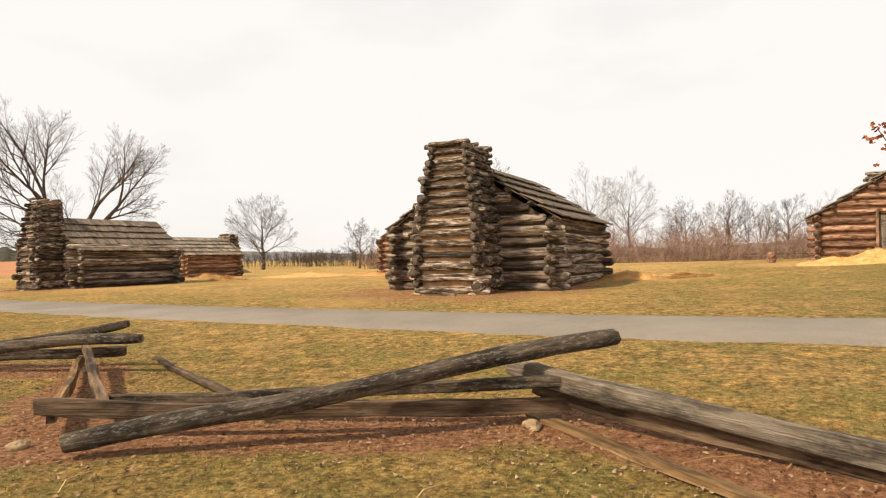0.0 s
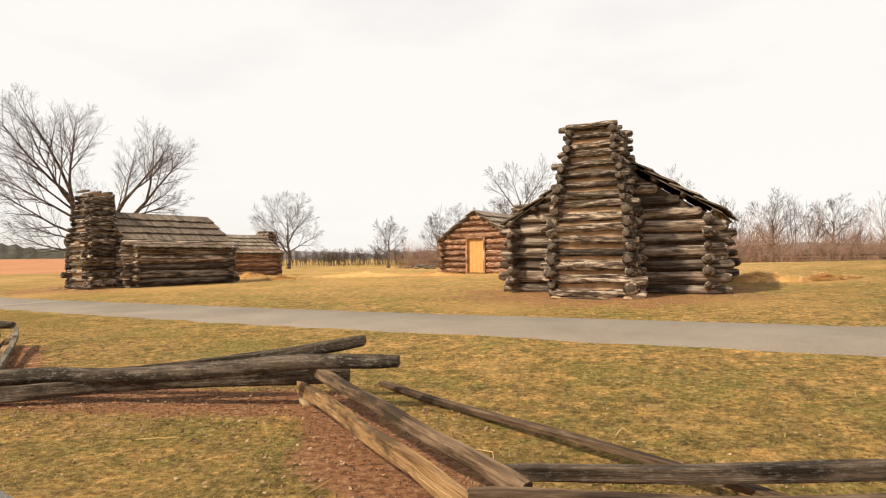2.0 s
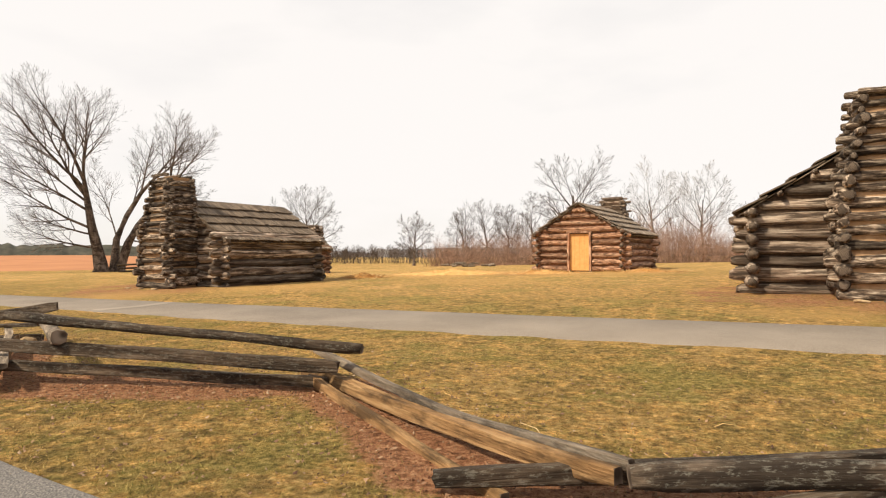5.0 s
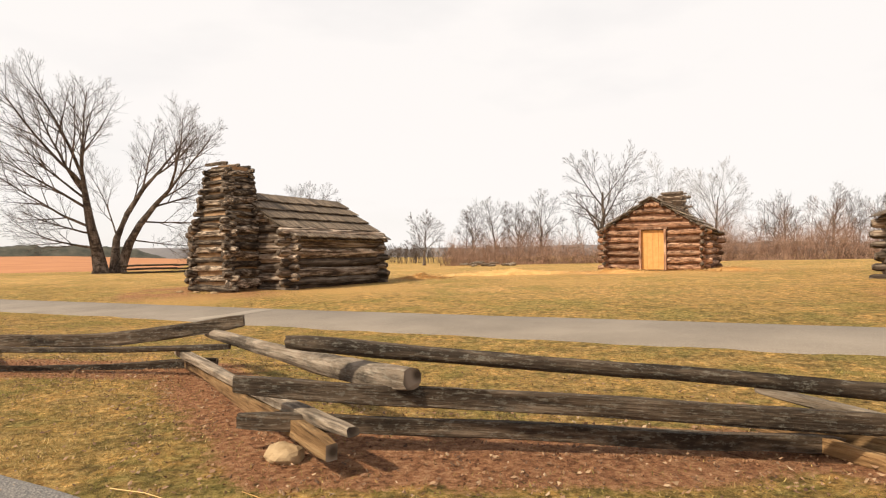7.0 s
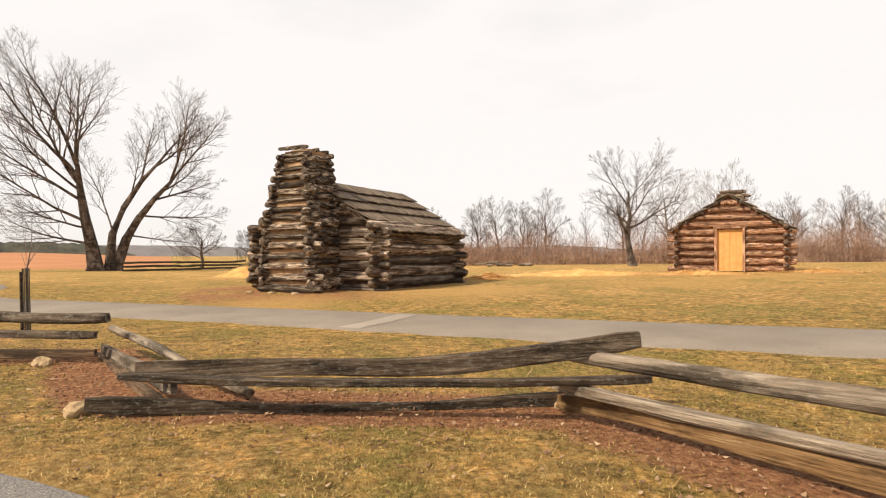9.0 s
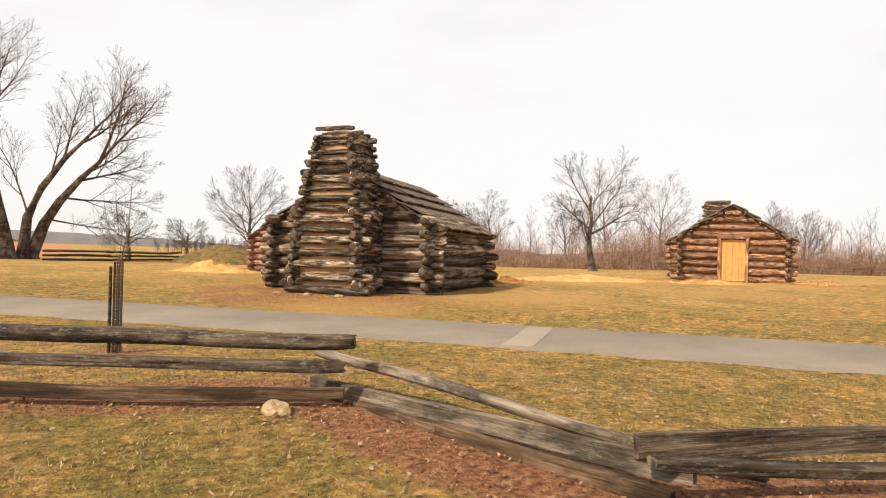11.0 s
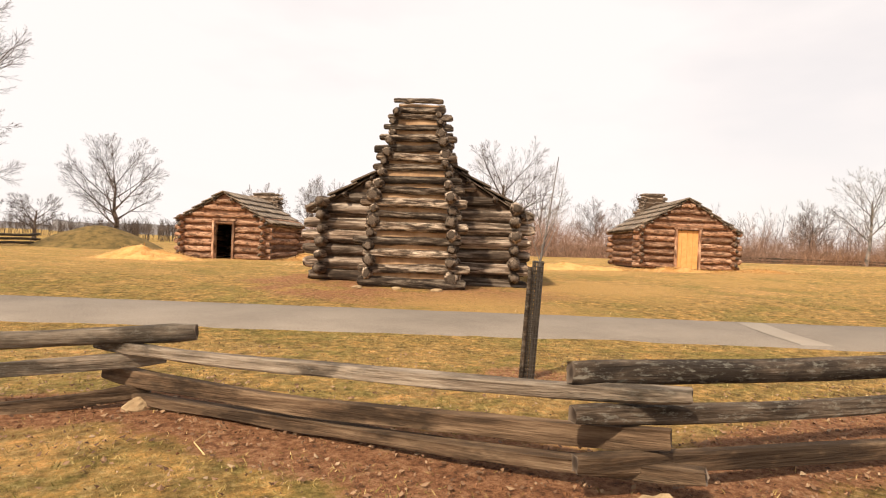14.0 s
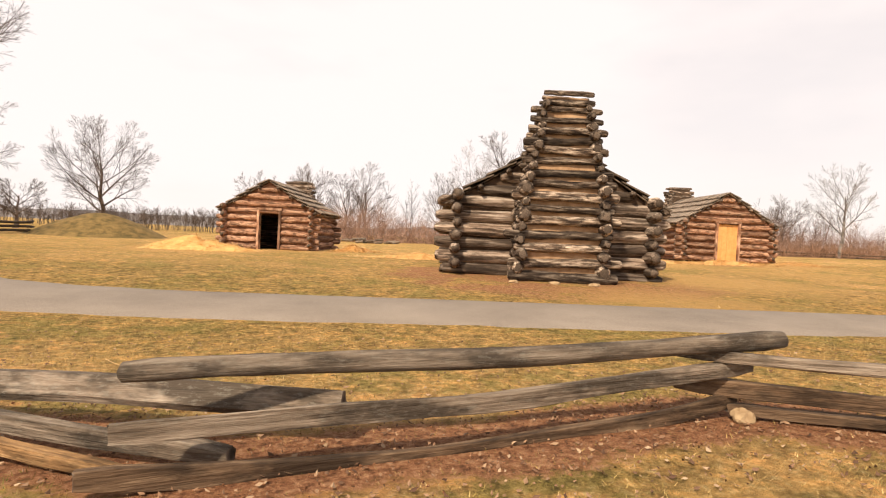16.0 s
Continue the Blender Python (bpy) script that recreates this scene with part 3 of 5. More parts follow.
def hut(cx, cy, deg, w, length, zb, eave, ridge, pool, clay, chim, door, label, proud=0.0):
    """Log hut: gable at the local y = 0, running back along y. w: half width of the log walls."""
    root = tagged(new("log_hut"), label, "log hut", "reconstructed log huts")
    root.matrix_world = pose(cx, cy, zb, 0, 0, deg)
    near = clay is M_CLAY_SHADED
    r, step = (0.130, 0.305) if near else (0.112, 0.292)
    wall_top = eave - 0.02
    rows_n = int((wall_top - 0.1) / step) + 1
    o = 0.40 if near else 0.34
    for i in range(rows_n):
        z = 0.11 + i * step
        for sx in (-1, 1):
            put_log(root, pool, (sx * w, -o + rnd.uniform(-.13, .11), z + step / 2 + rnd.uniform(-.012, .012)), (sx * w, length + o + rnd.uniform(-.11, .13), z + step / 2 + rnd.uniform(-.012, .012)), r * rnd.uniform(0.92, 1.2))
        for gy in (0, length):
            if door and gy == door[3] * length and z < door[2] - 0.05:
                d0, d1 = door[0] - door[1] / 2 - 0.08, door[0] + door[1] / 2 + 0.08
                put_log(root, pool, (-w - o, gy, z), (d0, gy, z), r)
                put_log(root, pool, (d1, gy, z), (w + o + rnd.uniform(-.08, .08), gy, z), r)
            else:
                put_log(root, pool, (-w - o + rnd.uniform(-.09, .09), gy, z), (w + o + rnd.uniform(-.11, .11), gy, z + rnd.uniform(-.012, .012)), r * rnd.uniform(0.9, 1.18))
    # gables
    slope = (ridge - eave) / (w + 0.25)
    for gy in (0, length):
        z = 0.11 + rows_n * step
        while z < ridge - 0.22:
            half = (ridge - 0.10 - z) / slope - 0.05
            put_log(root, pool, (-half, gy, z), (half, gy, z), r * 0.95)
            z += step
    # clay between the logs, cut round the doorway
    t = 0.015
    for sx in (-1, 1):
        bm = bmesh.new()
        box(bm, sx * w - t, sx * w + t, -0.02, length + 0.02, 0.0, eave + 0.05)
        part("chinking", bm, clay, root, "clay chinking between the logs, darkened for the shade of the gaps")
    for gy in (0, length):
        bm = bmesh.new()
        if door and gy == door[3] * length:
            d0, d1 = door[0] - door[1] / 2, door[0] + door[1] / 2
            box(bm, -w + t, d0, gy - t, gy + t, 0, door[2])
            box(bm, d1, w - t, gy - t, gy + t, 0, door[2])
            box(bm, -w + t, w - t, gy - t, gy + t, door[2], eave)
        else:
            box(bm, -w + t, w - t, gy - t, gy + t, 0, eave)
        tri = [bm.verts.new(q) for q in ((-w - 0.1, gy - t, eave), (w + 0.1, gy - t, eave), (0, gy - t, ridge - 0.1), (-w - 0.1, gy + t, eave), (w + 0.1, gy + t, eave), (0, gy + t, ridge - 0.1))]
        bm.faces.new(tri[:3]), bm.faces.new(tri[3:])
        for a, c in ((0, 1), (1, 2), (2, 0)):
            bm.faces.new((tri[a], tri[c], tri[c + 3], tri[a + 3]))
        bmesh.ops.recalc_face_normals(bm, faces=bm.faces)
        part("chinking", bm, clay, root, "clay chinking between the logs, darkened for the shade of the gaps")
    bm = bmesh.new()
    box(bm, -w + 0.1, w - 0.1, 0.1, length - 0.1, -0.05, 0.0)
    part("earth_floor", bm, M_INSIDE, root, "dark earth floor")
    # roof: deck, purlins, lapped courses of boards
    e, y0, y1 = 0.30, -0.18, length + 0.3
    for sx in (-1, 1):
        high = proud if sx > 0 else 0.0
        lo, hi = Vector((sx * (w + e), 0, eave - 0.05 + high * 1.25)), Vector((0, 0, ridge + high))
        down = (lo - hi)
        run = down.length
        dn = down.normalized()
        up = Vector((sx * abs(dn.z), 0, abs(dn.x)))
        q = [hi + Vector((0, y0 + 0.05, 0)), hi + Vector((0, y1 - 0.05, 0)), lo + Vector((0, y1 - 0.05, 0)), lo + Vector((0, y0 + 0.05, 0))]
        q = [v - up * 0.03 for v in q]
        deck = slab("roof", q if sx > 0 else q[::-1], 0.02, M_SHAKE, root, "weathered board roof laid in lapped courses")
        for k in range(4):
            c = hi + dn * (run * (k + 0.85) / 4.05) - up * 0.10
            put_log(root, POOL_GREY, (c.x, y0 - 0.12, c.z), (c.x, y1 + 0.1, c.z), 0.065, "purlin")
        for k in range(5):
            top, bot = hi + dn * (run * k / 5 - (0.0 if k == 0 else 0.07)), hi + dn * (run * (k + 1) / 5 + 0.04)
            y = y0 + rnd.uniform(-0.05, 0.05)
            while y < y1 - 0.05:
                bw = min(rnd.uniform(0.13, 0.24), y1 - y)
                tilt = rnd.uniform(-0.008, 0.008)
                a, c = top + up * (0.0 + (0.012 if k == 0 else 0.0)), bot + up * (0.082 + tilt) + dn * rnd.uniform(-0.03, 0.04)
                d = c - a
                ob = new("roof_board", rnd.choice(SHAKES if near else SHAKES_LIT))
                ob.parent = deck
                xx = d.normalized()
                yy = Vector((0, 1, 0))
                zz = xx.cross(yy)
                if zz.z < 0:
                    zz, yy = -zz, -yy
                m = Matrix((xx, yy, zz)).transposed().to_4x4()
                mid = (a + c) / 2
                ob.matrix_basis = Matrix.Translation((mid.x, y + bw / 2, mid.z)) @ m @ Matrix.Diagonal((d.length, bw * 0.975, 0.036, 1))
                y += bw
    if door:
        dx, dw, dh, far, mat, is_open = door
        gy = far * length
        side = -1 if far == 0 else 1
        for sx in (-1, 1):
            bm = bmesh.new()
            box(bm, dx + sx * (dw / 2 + 0.04) - 0.045, dx + sx * (dw / 2 + 0.04) + 0.045, gy - 0.15, gy + 0.15, 0, dh)
            part("door_jamb", bm, pool[0].materials[0], root, "hewn timber door jamb")
        bm = bmesh.new()
        box(bm, dx - dw / 2 - 0.12, dx + dw / 2 + 0.12, gy - 0.14, gy + 0.14, dh, dh + 0.09)
        part("lintel", bm, pool[0].materials[0], root, "timber lintel over the doorway")
        if not is_open:
            leaf = bmesh.new()
            box(leaf, dx - dw / 2, dx + dw / 2, gy + 0.02, gy + 0.05, 0.02, dh - 0.01)
            leaf_ob = part("door", leaf, mat, root, "closed plank door of bright new pine" if mat is M_DOOR else "closed grey-brown plank door")
            for k in range(4):
                bm = bmesh.new()
                bw = dw / 4
                box(bm, dx - dw / 2 + k * bw + 0.004, dx - dw / 2 + (k + 1) * bw - 0.004, gy - 0.015, gy + 0.016, 0.025, dh - 0.015)
                part("plank", bm, mat, leaf_ob)
    chimney(root, *chim)
    return root


# (back wall offset, way out, half widths below and above, depths, height, logs, clay, label, spacing)
near_label = "tapering stacked-log chimney daubed with tan clay"
hut(0.88, 17.82, -24.2, 2.38, 5.15, 0.40, 1.82, 3.48, POOL_GREY, M_CLAY_SHADED,
    (0.0, -1, 0.90, 0.50, 1.42, 1.18, 3.98, POOL_TAN, M_CLAY, near_label, 1.0), None, "weathered grey log hut with stacked-log chimney and board roof", 0.13)
hut(-17.92, 26.37, -32.0, 2.20, 4.25, 0.20, 1.66, 3.15, POOL_GREY, M_CLAY_SHADED,
    (0.0, -1, 0.88, 0.46, 1.12, 0.86, 3.95, POOL_TAN, M_CLAY, near_label, 0.97), None, "weathered grey-brown log hut with tapering log chimney")
hut(-2.67, 32.05, -30, 1.95, 4.9, 0.56, 1.66, 3.06, POOL_RED, M_CLAY_RED,
    (4.9, 1, 0.78, 0.46, 0.85, 0.7, 3.68, POOL_GREY, M_CLAY_SHADED, "short stacked-log chimney at the back gable", 1.1), (0.02, 0.92, 1.70, 0, M_DOOR, False), "reddish-brown log hut with a bright new pine door")
hut(-20.5, 40.7, -32.5, 1.80, 4.05, 0.15, 1.62, 2.86, POOL_RED, M_CLAY_RED,
    (4.05, 1, 0.8, 0.52, 0.8, 0.66, 3.15, POOL_GREY, M_CLAY_SHADED, "short stacked-log chimney at the back gable", 1.1), (0.05, 0.80, 1.62, 0, M_DOOR, True), "reddish-brown log hut with an open dark doorway")
hut(H6[0], H6[1], -32, 2.25, 4.8, H6[2], 1.74, 3.30, POOL_RED, M_CLAY_RED,
    (4.8, 1, 0.95, 0.62, 0.95, 0.8, 3.75, POOL_GREY, M_CLAY_SHADED, "short stacked-log chimney at the back gable", 1.1), (0.1, 1.0, 1.86, 0, M_DOOR_OLD, False), "reddish-brown log hut with a grey-brown plank door")


# ---- split-rail fence ----
def rail(parent, a, c, h, w, material, seed, sag=0.0, label="", kind="split"):
    """A riven rail from a to c; h and w: its height and width; sag bends the middle down."""
    a, c = Vector(a), Vector(c)
    d = c - a
    length = d.length
    rings, sides = 26, 12
    bm = bmesh.new()
    rows = []
    for i in range(rings):
        t = i / (rings - 1)
        row = []
        taper = 1 - 0.10 * abs(noise.noise((t * 2.1, seed, 2.0))) - (0.16 * max(0, (abs(t - 0.5) - 0.42) / 0.08) if i in (0, rings - 1) else 0)
        if kind == "butt":   # a log that swells towards its thick end
            taper *= 0.62 + 0.46 * t
        cy = 0.25 * w * noise.noise((t * 2.2, seed, 11)) * 2
        cz = -sag * 4 * t * (1 - t) + 0.16 * h * noise.noise((t * 2.6, seed, 17)) * 2
        for k in range(sides):
            ang = 2 * math.pi * (k + 0.5) / sides
            ca, sa = math.cos(ang), math.sin(ang)
            e = 0.42 if kind == "split" else (0.22 if kind == "plank" else 1.0)
            y = 0.5 * w * math.copysign(abs(ca) ** e, ca)
            z = 0.5 * h * math.copysign(abs(sa) ** e, sa)
            if kind == "wedge":   # three faces, as split from the round
                q = (ang - math.pi / 2) % (2 * math.pi / 3) - math.pi / 3
                y, z = w * 0.34 * ca / math.cos(q), h * 0.34 * sa / math.cos(q) - h * 0.08
            rr = 1 + 0.22 * noise.noise((t * 4, ca * 1.4 + seed * 3.1, sa * 1.4)) + 0.09 * noise.noise((t * 15, ca * 2 + seed, sa * 2))
            jit = 0.02 * noise.noise((k * 1.7, seed, i)) if i in (0, rings - 1) else 0
            row.append(bm.verts.new(((t - 0.5) * length + jit, (y * rr * taper + cy), (z * rr * taper + cz))))
        rows.append(row)
    for i in range(rings - 1):
        for k in range(sides):
            f = bm.faces.new((rows[i][k], rows[i][(k + 1) % sides], rows[i + 1][(k + 1) % sides], rows[i + 1][k]))
            f.smooth = kind == "round"
    for row in (rows[0][::-1], rows[-1]):
        bm.faces.new(row).material_index = 1
    bmesh.ops.recalc_face_normals(bm, faces=bm.faces)
    ob = part("rail", bm, [material, M_END], parent, label)
    mid = (a + c) / 2 - parent.matrix_world.translation
    ob.matrix_basis = Matrix.LocRotScale(mid, d.to_track_quat("X", "Z"), None)
    return ob


def panel(label, centre, rails):
    x, y = centre
    root = tagged(new("rail_fence_panel"), label, "fence", "zigzag split-rail fence")
    root.matrix_world = pose(x, y, lift(x, y))
    bpy.context.view_layer.update()
    for k, (a, c, h, w, mat, sag, kind) in enumerate(rails):
        rail(root, a, c, h, w, mat, x * 1.37 + k * 5.3, sag, kind=kind)
    return root


G, T, S, B, T2 = M_RAIL, M_RAIL_TAN, M_RAIL_GREY, M_RAIL_BLEACHED, M_RAIL_BROWN
panel("weathered split rails fallen low beside a loose board", (2.8, 5.2), [
    ((1.50, 6.10, 0.44), (4.5, 3.95, 0.09), 0.16, 0.10, S, 0.0, "split"),
    ((1.70, 6.05, 0.28), (4.35, 4.15, 0.0), 0.15, 0.08, T2, 0.0, "plank"),
    ((1.68, 6.10, 0.04), (3.45, 3.25, 0.06), 0.04, 0.13, T, 0.0, "plank")])
panel("dark round rail slanting down over two split rails", (0.0, 5.8), [
    ((2.36, 6.00, 0.69), (-1.56, 5.00, 0.11), 0.15, 0.15, M_RAIL_LICHEN, 0.0, "round"),
    ((1.98, 5.78, 0.38), (-1.95, 6.05, 0.15), 0.09, 0.08, G, 0.02, "split"),
    ((1.98, 5.88, 0.17), (-2.08, 5.38, 0.26), 0.13, 0.07, T2, 0.03, "plank")])
panel("two tan split rails lying low in the zigzag", (-2.8, 7.0), [
    ((-3.62, 8.10, 0.33), (-1.80, 5.78, 0.17), 0.095, 0.085, T2, 0.0, "split"),
    ((-3.78, 8.30, 0.14), (-1.98, 5.43, 0.17), 0.12, 0.07, T, 0.0, "plank")])
panel("dark lichen-spotted rails, the upper one thick", (-5.2, 8.2), [
    ((-2.78, 7.88, 0.44), (-6.88, 8.10, 0.22), 0.145, 0.14, M_RAIL_LICHEN, 0.01, "round"),
    ((-3.36, 8.50, 0.19), (-7.10, 7.80, 0.07), 0.14, 0.09, G, -0.03, "split"),
    ((-3.14, 8.22, 0.57), (-7.82, 8.42, 0.07), 0.11, 0.10, G, 0.06, "split")])
panel("curved tan rails leaning between two corners", (-8.2, 9.9), [
    ((-9.20, 11.29, 0.32), (-6.84, 8.24, 0.23), 0.07, 0.07, S, 0.10, "split"),
    ((-9.32, 11.32, 0.17), (-6.92, 8.16, 0.22), 0.11, 0.08, T, 0.09, "plank"),
    ((-9.28, 11.15, 0.12), (-7.46, 8.30, 0.03), 0.10, 0.07, T, 0.04, "plank")])
panel("three dark weathered rails stacked in the zigzag", (-10.7, 11.0), [
    ((-8.58, 10.50, 0.46), (-12.39, 11.19, 0.66), 0.10, 0.10, G, 0.0, "round"),
    ((-8.80, 10.52, 0.29), (-12.66, 10.97, 0.45), 0.12, 0.07, G, 0.0, "plank"),
    ((-8.95, 10.80, 0.09), (-12.62, 10.89, 0.24), 0.10, 0.07, G, 0.0, "plank")])
panel("pale bleached log above tan split rails", (-12.9, 12.0), [
    ((-13.90, 13.58, 0.44), (-11.50, 10.78, 0.53), 0.165, 0.155, B, 0.05, "butt"),
    ((-14.10, 13.30, 0.29), (-11.84, 10.44, 0.30), 0.07, 0.09, S, 0.03, "split"),
    ((-14.02, 13.40, 0.15), (-11.94, 10.42, 0.19), 0.12, 0.08, T, 0.0, "plank")])
panel("three bowed weathered rails with a raised end", (-15.6, 13.8), [
    ((-13.44, 13.40, 0.58), (-17.12, 13.66, 0.35), 0.14, 0.055, G, 0.08, "plank"),
    ((-13.48, 13.10, 0.36), (-17.15, 13.45, 0.33), 0.055, 0.10, G, 0.03, "split"),
    ((-13.80, 13.60, 0.11), (-17.34, 13.38, 0.16), 0.115, 0.06, G, 0.07, "plank")])
panel("grey and tan rails crossing at a stone", (-18.0, 15.0), [
    ((-18.55, 16.18, 0.37), (-16.31, 13.78, 0.14), 0.085, 0.09, B, 0.02, "round"),
    ((-18.60, 16.07, 0.14), (-16.84, 13.62, 0.25), 0.12, 0.06, S, 0.03, "plank"),
    ((-18.65, 16.02, 0.07), (-16.95, 13.62, 0.11), 0.09, 0.07, T2, 0.0, "plank")])
panel("two lichen-crusted rails over a grey split rail", (-20.1, 15.8), [
    ((-18.30, 15.58, 0.54), (-21.76, 16.18, 0.54), 0.125, 0.11, M_RAIL_LICHEN, 0.03, "round"),
    ((-18.38, 15.47, 0.37), (-21.84, 16.05, 0.39), 0.085, 0.09, M_RAIL_LICHEN, 0.02, "split"),
    ((-18.38, 15.47, 0.19), (-21.88, 15.98, 0.21), 0.09, 0.06, T2, 0.05, "plank")])
panel("silver-grey rail above broad brown split rails", (-22.7, 17.2), [
    ((-23.76, 18.64, 0.34), (-21.40, 15.81, 0.51), 0.075, 0.11, S, 0.05, "split"),
    ((-23.73, 18.68, 0.14), (-21.45, 15.87, 0.31), 0.105, 0.07, T2, 0.07, "plank"),
    ((-23.53, 18.43, 0.02), (-21.39, 15.73, 0.18), 0.065, 0.11, T2, 0.04, "plank")])
panel("three grey rails, the lowest bowed to the earth", (-25.2, 19.0), [
    ((-23.18, 18.31, 0.45), (-26.88, 19.33, 0.27), 0.12, 0.11, S, 0.0, "round"),
    ((-23.36, 18.39, 0.27), (-26.93, 19.03, 0.115), 0.10, 0.055, S, 0.05, "plank"),
    ((-23.44, 18.44, 0.06), (-27.05, 18.98, -0.08), 0.10, 0.06, T2, 0.09, "plank")])
panel("thick bleached log and tan rails heaped at a corner", (-27.6, 20.2), [
    ((-25.85, 19.10, 0.115), (-29.31, 21.79, -0.03), 0.19, 0.19, B, 0.0, "wedge"),
    ((-26.43, 19.02, -0.06), (-29.11, 21.43, 0.03), 0.10, 0.08, S, 0.0, "split"),
    ((-26.86, 19.11, -0.11), (-29.1, 21.54, 0.0), 0.06, 0.08, T, 0.0, "plank")])
b_root = tagged(new("loose_board"), "long reddish-brown board lying in the grass", "board")
b_root.matrix_world = pose(-1.8, 7.5, lift(-1.8, 7.5))
bpy.context.view_layer.update()
rail(b_root, (-3.10, 8.80, lift(-3.10, 8.80) + 0.03), (-0.50, 5.85, lift(-0.50, 5.85) + 0.10), 0.04, 0.085, M_RAIL_BROWN, 3.3, kind="plank")


def stone(x, y, r, seed, flat=0.7, up=0.3):
    bm = bmesh.new()
    bmesh.ops.create_icosphere(bm, subdivisions=3, radius=r)
    for v in bm.verts:
        k = 1 + 0.40 * noise.noise(v.co / r * 0.9 + Vector((seed, 0, 0))) + 0.14 * noise.noise(v.co / r * 2.6 + Vector((seed, 3, 0)))
        v.co = Vector((v.co.x * k * 1.25, v.co.y * k, v.co.z * k * flat))
        v.co.z = max(v.co.z, -r * 0.45)
    ob = part("stone", bm, M_STONE)
    ob.matrix_world = pose(x, y, lift(x, y) + r * up, 0, 0, seed * 50)
    return tagged(ob, "tan field stone propping the rail fence", "stone", "stones under the fence")


for k, (x, y, r) in enumerate([(-2.08, 5.22, 0.06), (1.66, 5.72, 0.07), (-12.3, 10.74, 0.10), (-13.95, 13.5, 0.08), (-17.45, 13.5, 0.09), (-18.84, 15.33, 0.085), (-21.62, 15.75, 0.095), (-23.5, 18.34, 0.08), (-3.65, 8.1, 0.08)]):
    stone(x, y, r, k + 1.0)


# ---- bare trees ----
def tube(verts, faces, pts, radii, sides):
    """Adds a tapered tube through pts."""
    base = len(verts)
    for i, p in enumerate(pts):
        d = (pts[min(i + 1, len(pts) - 1)] - pts[max(i - 1, 0)]).normalized()
        u = d.cross(Vector((0.31, 0.17, 0.93)))
        u = u.normalized() if u.length > 1e-4 else Vector((1, 0, 0))
        v = d.cross(u)
        for k in range(sides):
            a = 2 * math.pi * k / sides
            q = p + (u * math.cos(a) + v * math.sin(a)) * radii[i]
            verts.append((q.x, q.y, q.z))
    for i in range(len(pts) - 1):
        for k in range(sides):
            k2 = (k + 1) % sides
            faces.append((base + i * sides + k, base + i * sides + k2, base + (i + 1) * sides + k2, base + (i + 1) * sides + k))


def grow(store, rng, p, d, length, r, level, counts, bend, rise, spread, ratio=0.52, least=0.008, start=0.22):
    """One arching limb and the branches that leave it in turn, shorter towards its tip. store: wood, and twigs."""
    n = (2, 4, 5, 7)[level]
    pts, radii, ways = [p.copy()], [r], []
    for i in range(n):
        d = (d + Vector((rng.gauss(0, bend), rng.gauss(0, bend), rng.gauss(0, bend * 0.7) + rise))).normalized()
        p = p + d * (length / n)
        pts.append(p.copy())
        ways.append(d.copy())
        radii.append(max(least, r * (1 - 0.82 * (i + 1) / n)))
    v, f = store[0] if level > 2 else store[1]
    tube(v, f, pts, radii, 7 if level > 2 else (4 if level > 1 else 3))
    if level == 0:
        return
    count, az = counts[level - 1], rng.uniform(0, 6.283)
    for k in range(count):
        t = start + (0.995 - start) * (k + rng.random()) / count
        i = min(n - 1, int(t * n))
        q = pts[i].lerp(pts[i + 1], t * n - i)
        az += 2.4 + rng.gauss(0, 0.4)
        ang = spread * rng.uniform(0.75, 1.25) * (1.1 - 0.35 * t)
        way = ways[i]
        u = way.cross(Vector((0.31, 0.17, 0.93))).normalized()
        side = u * math.cos(az) + way.cross(u) * math.sin(az)
        nd = (way * math.cos(ang) + side * math.sin(ang)).normalized()
        grow(store, rng, q, nd, length * ratio * (1.2 - 0.68 * t) * rng.uniform(0.75, 1.2), max(least, radii[i] * rng.uniform(0.5, 0.68)), level - 1, counts, bend, rise * 1.1, spread, ratio, least)


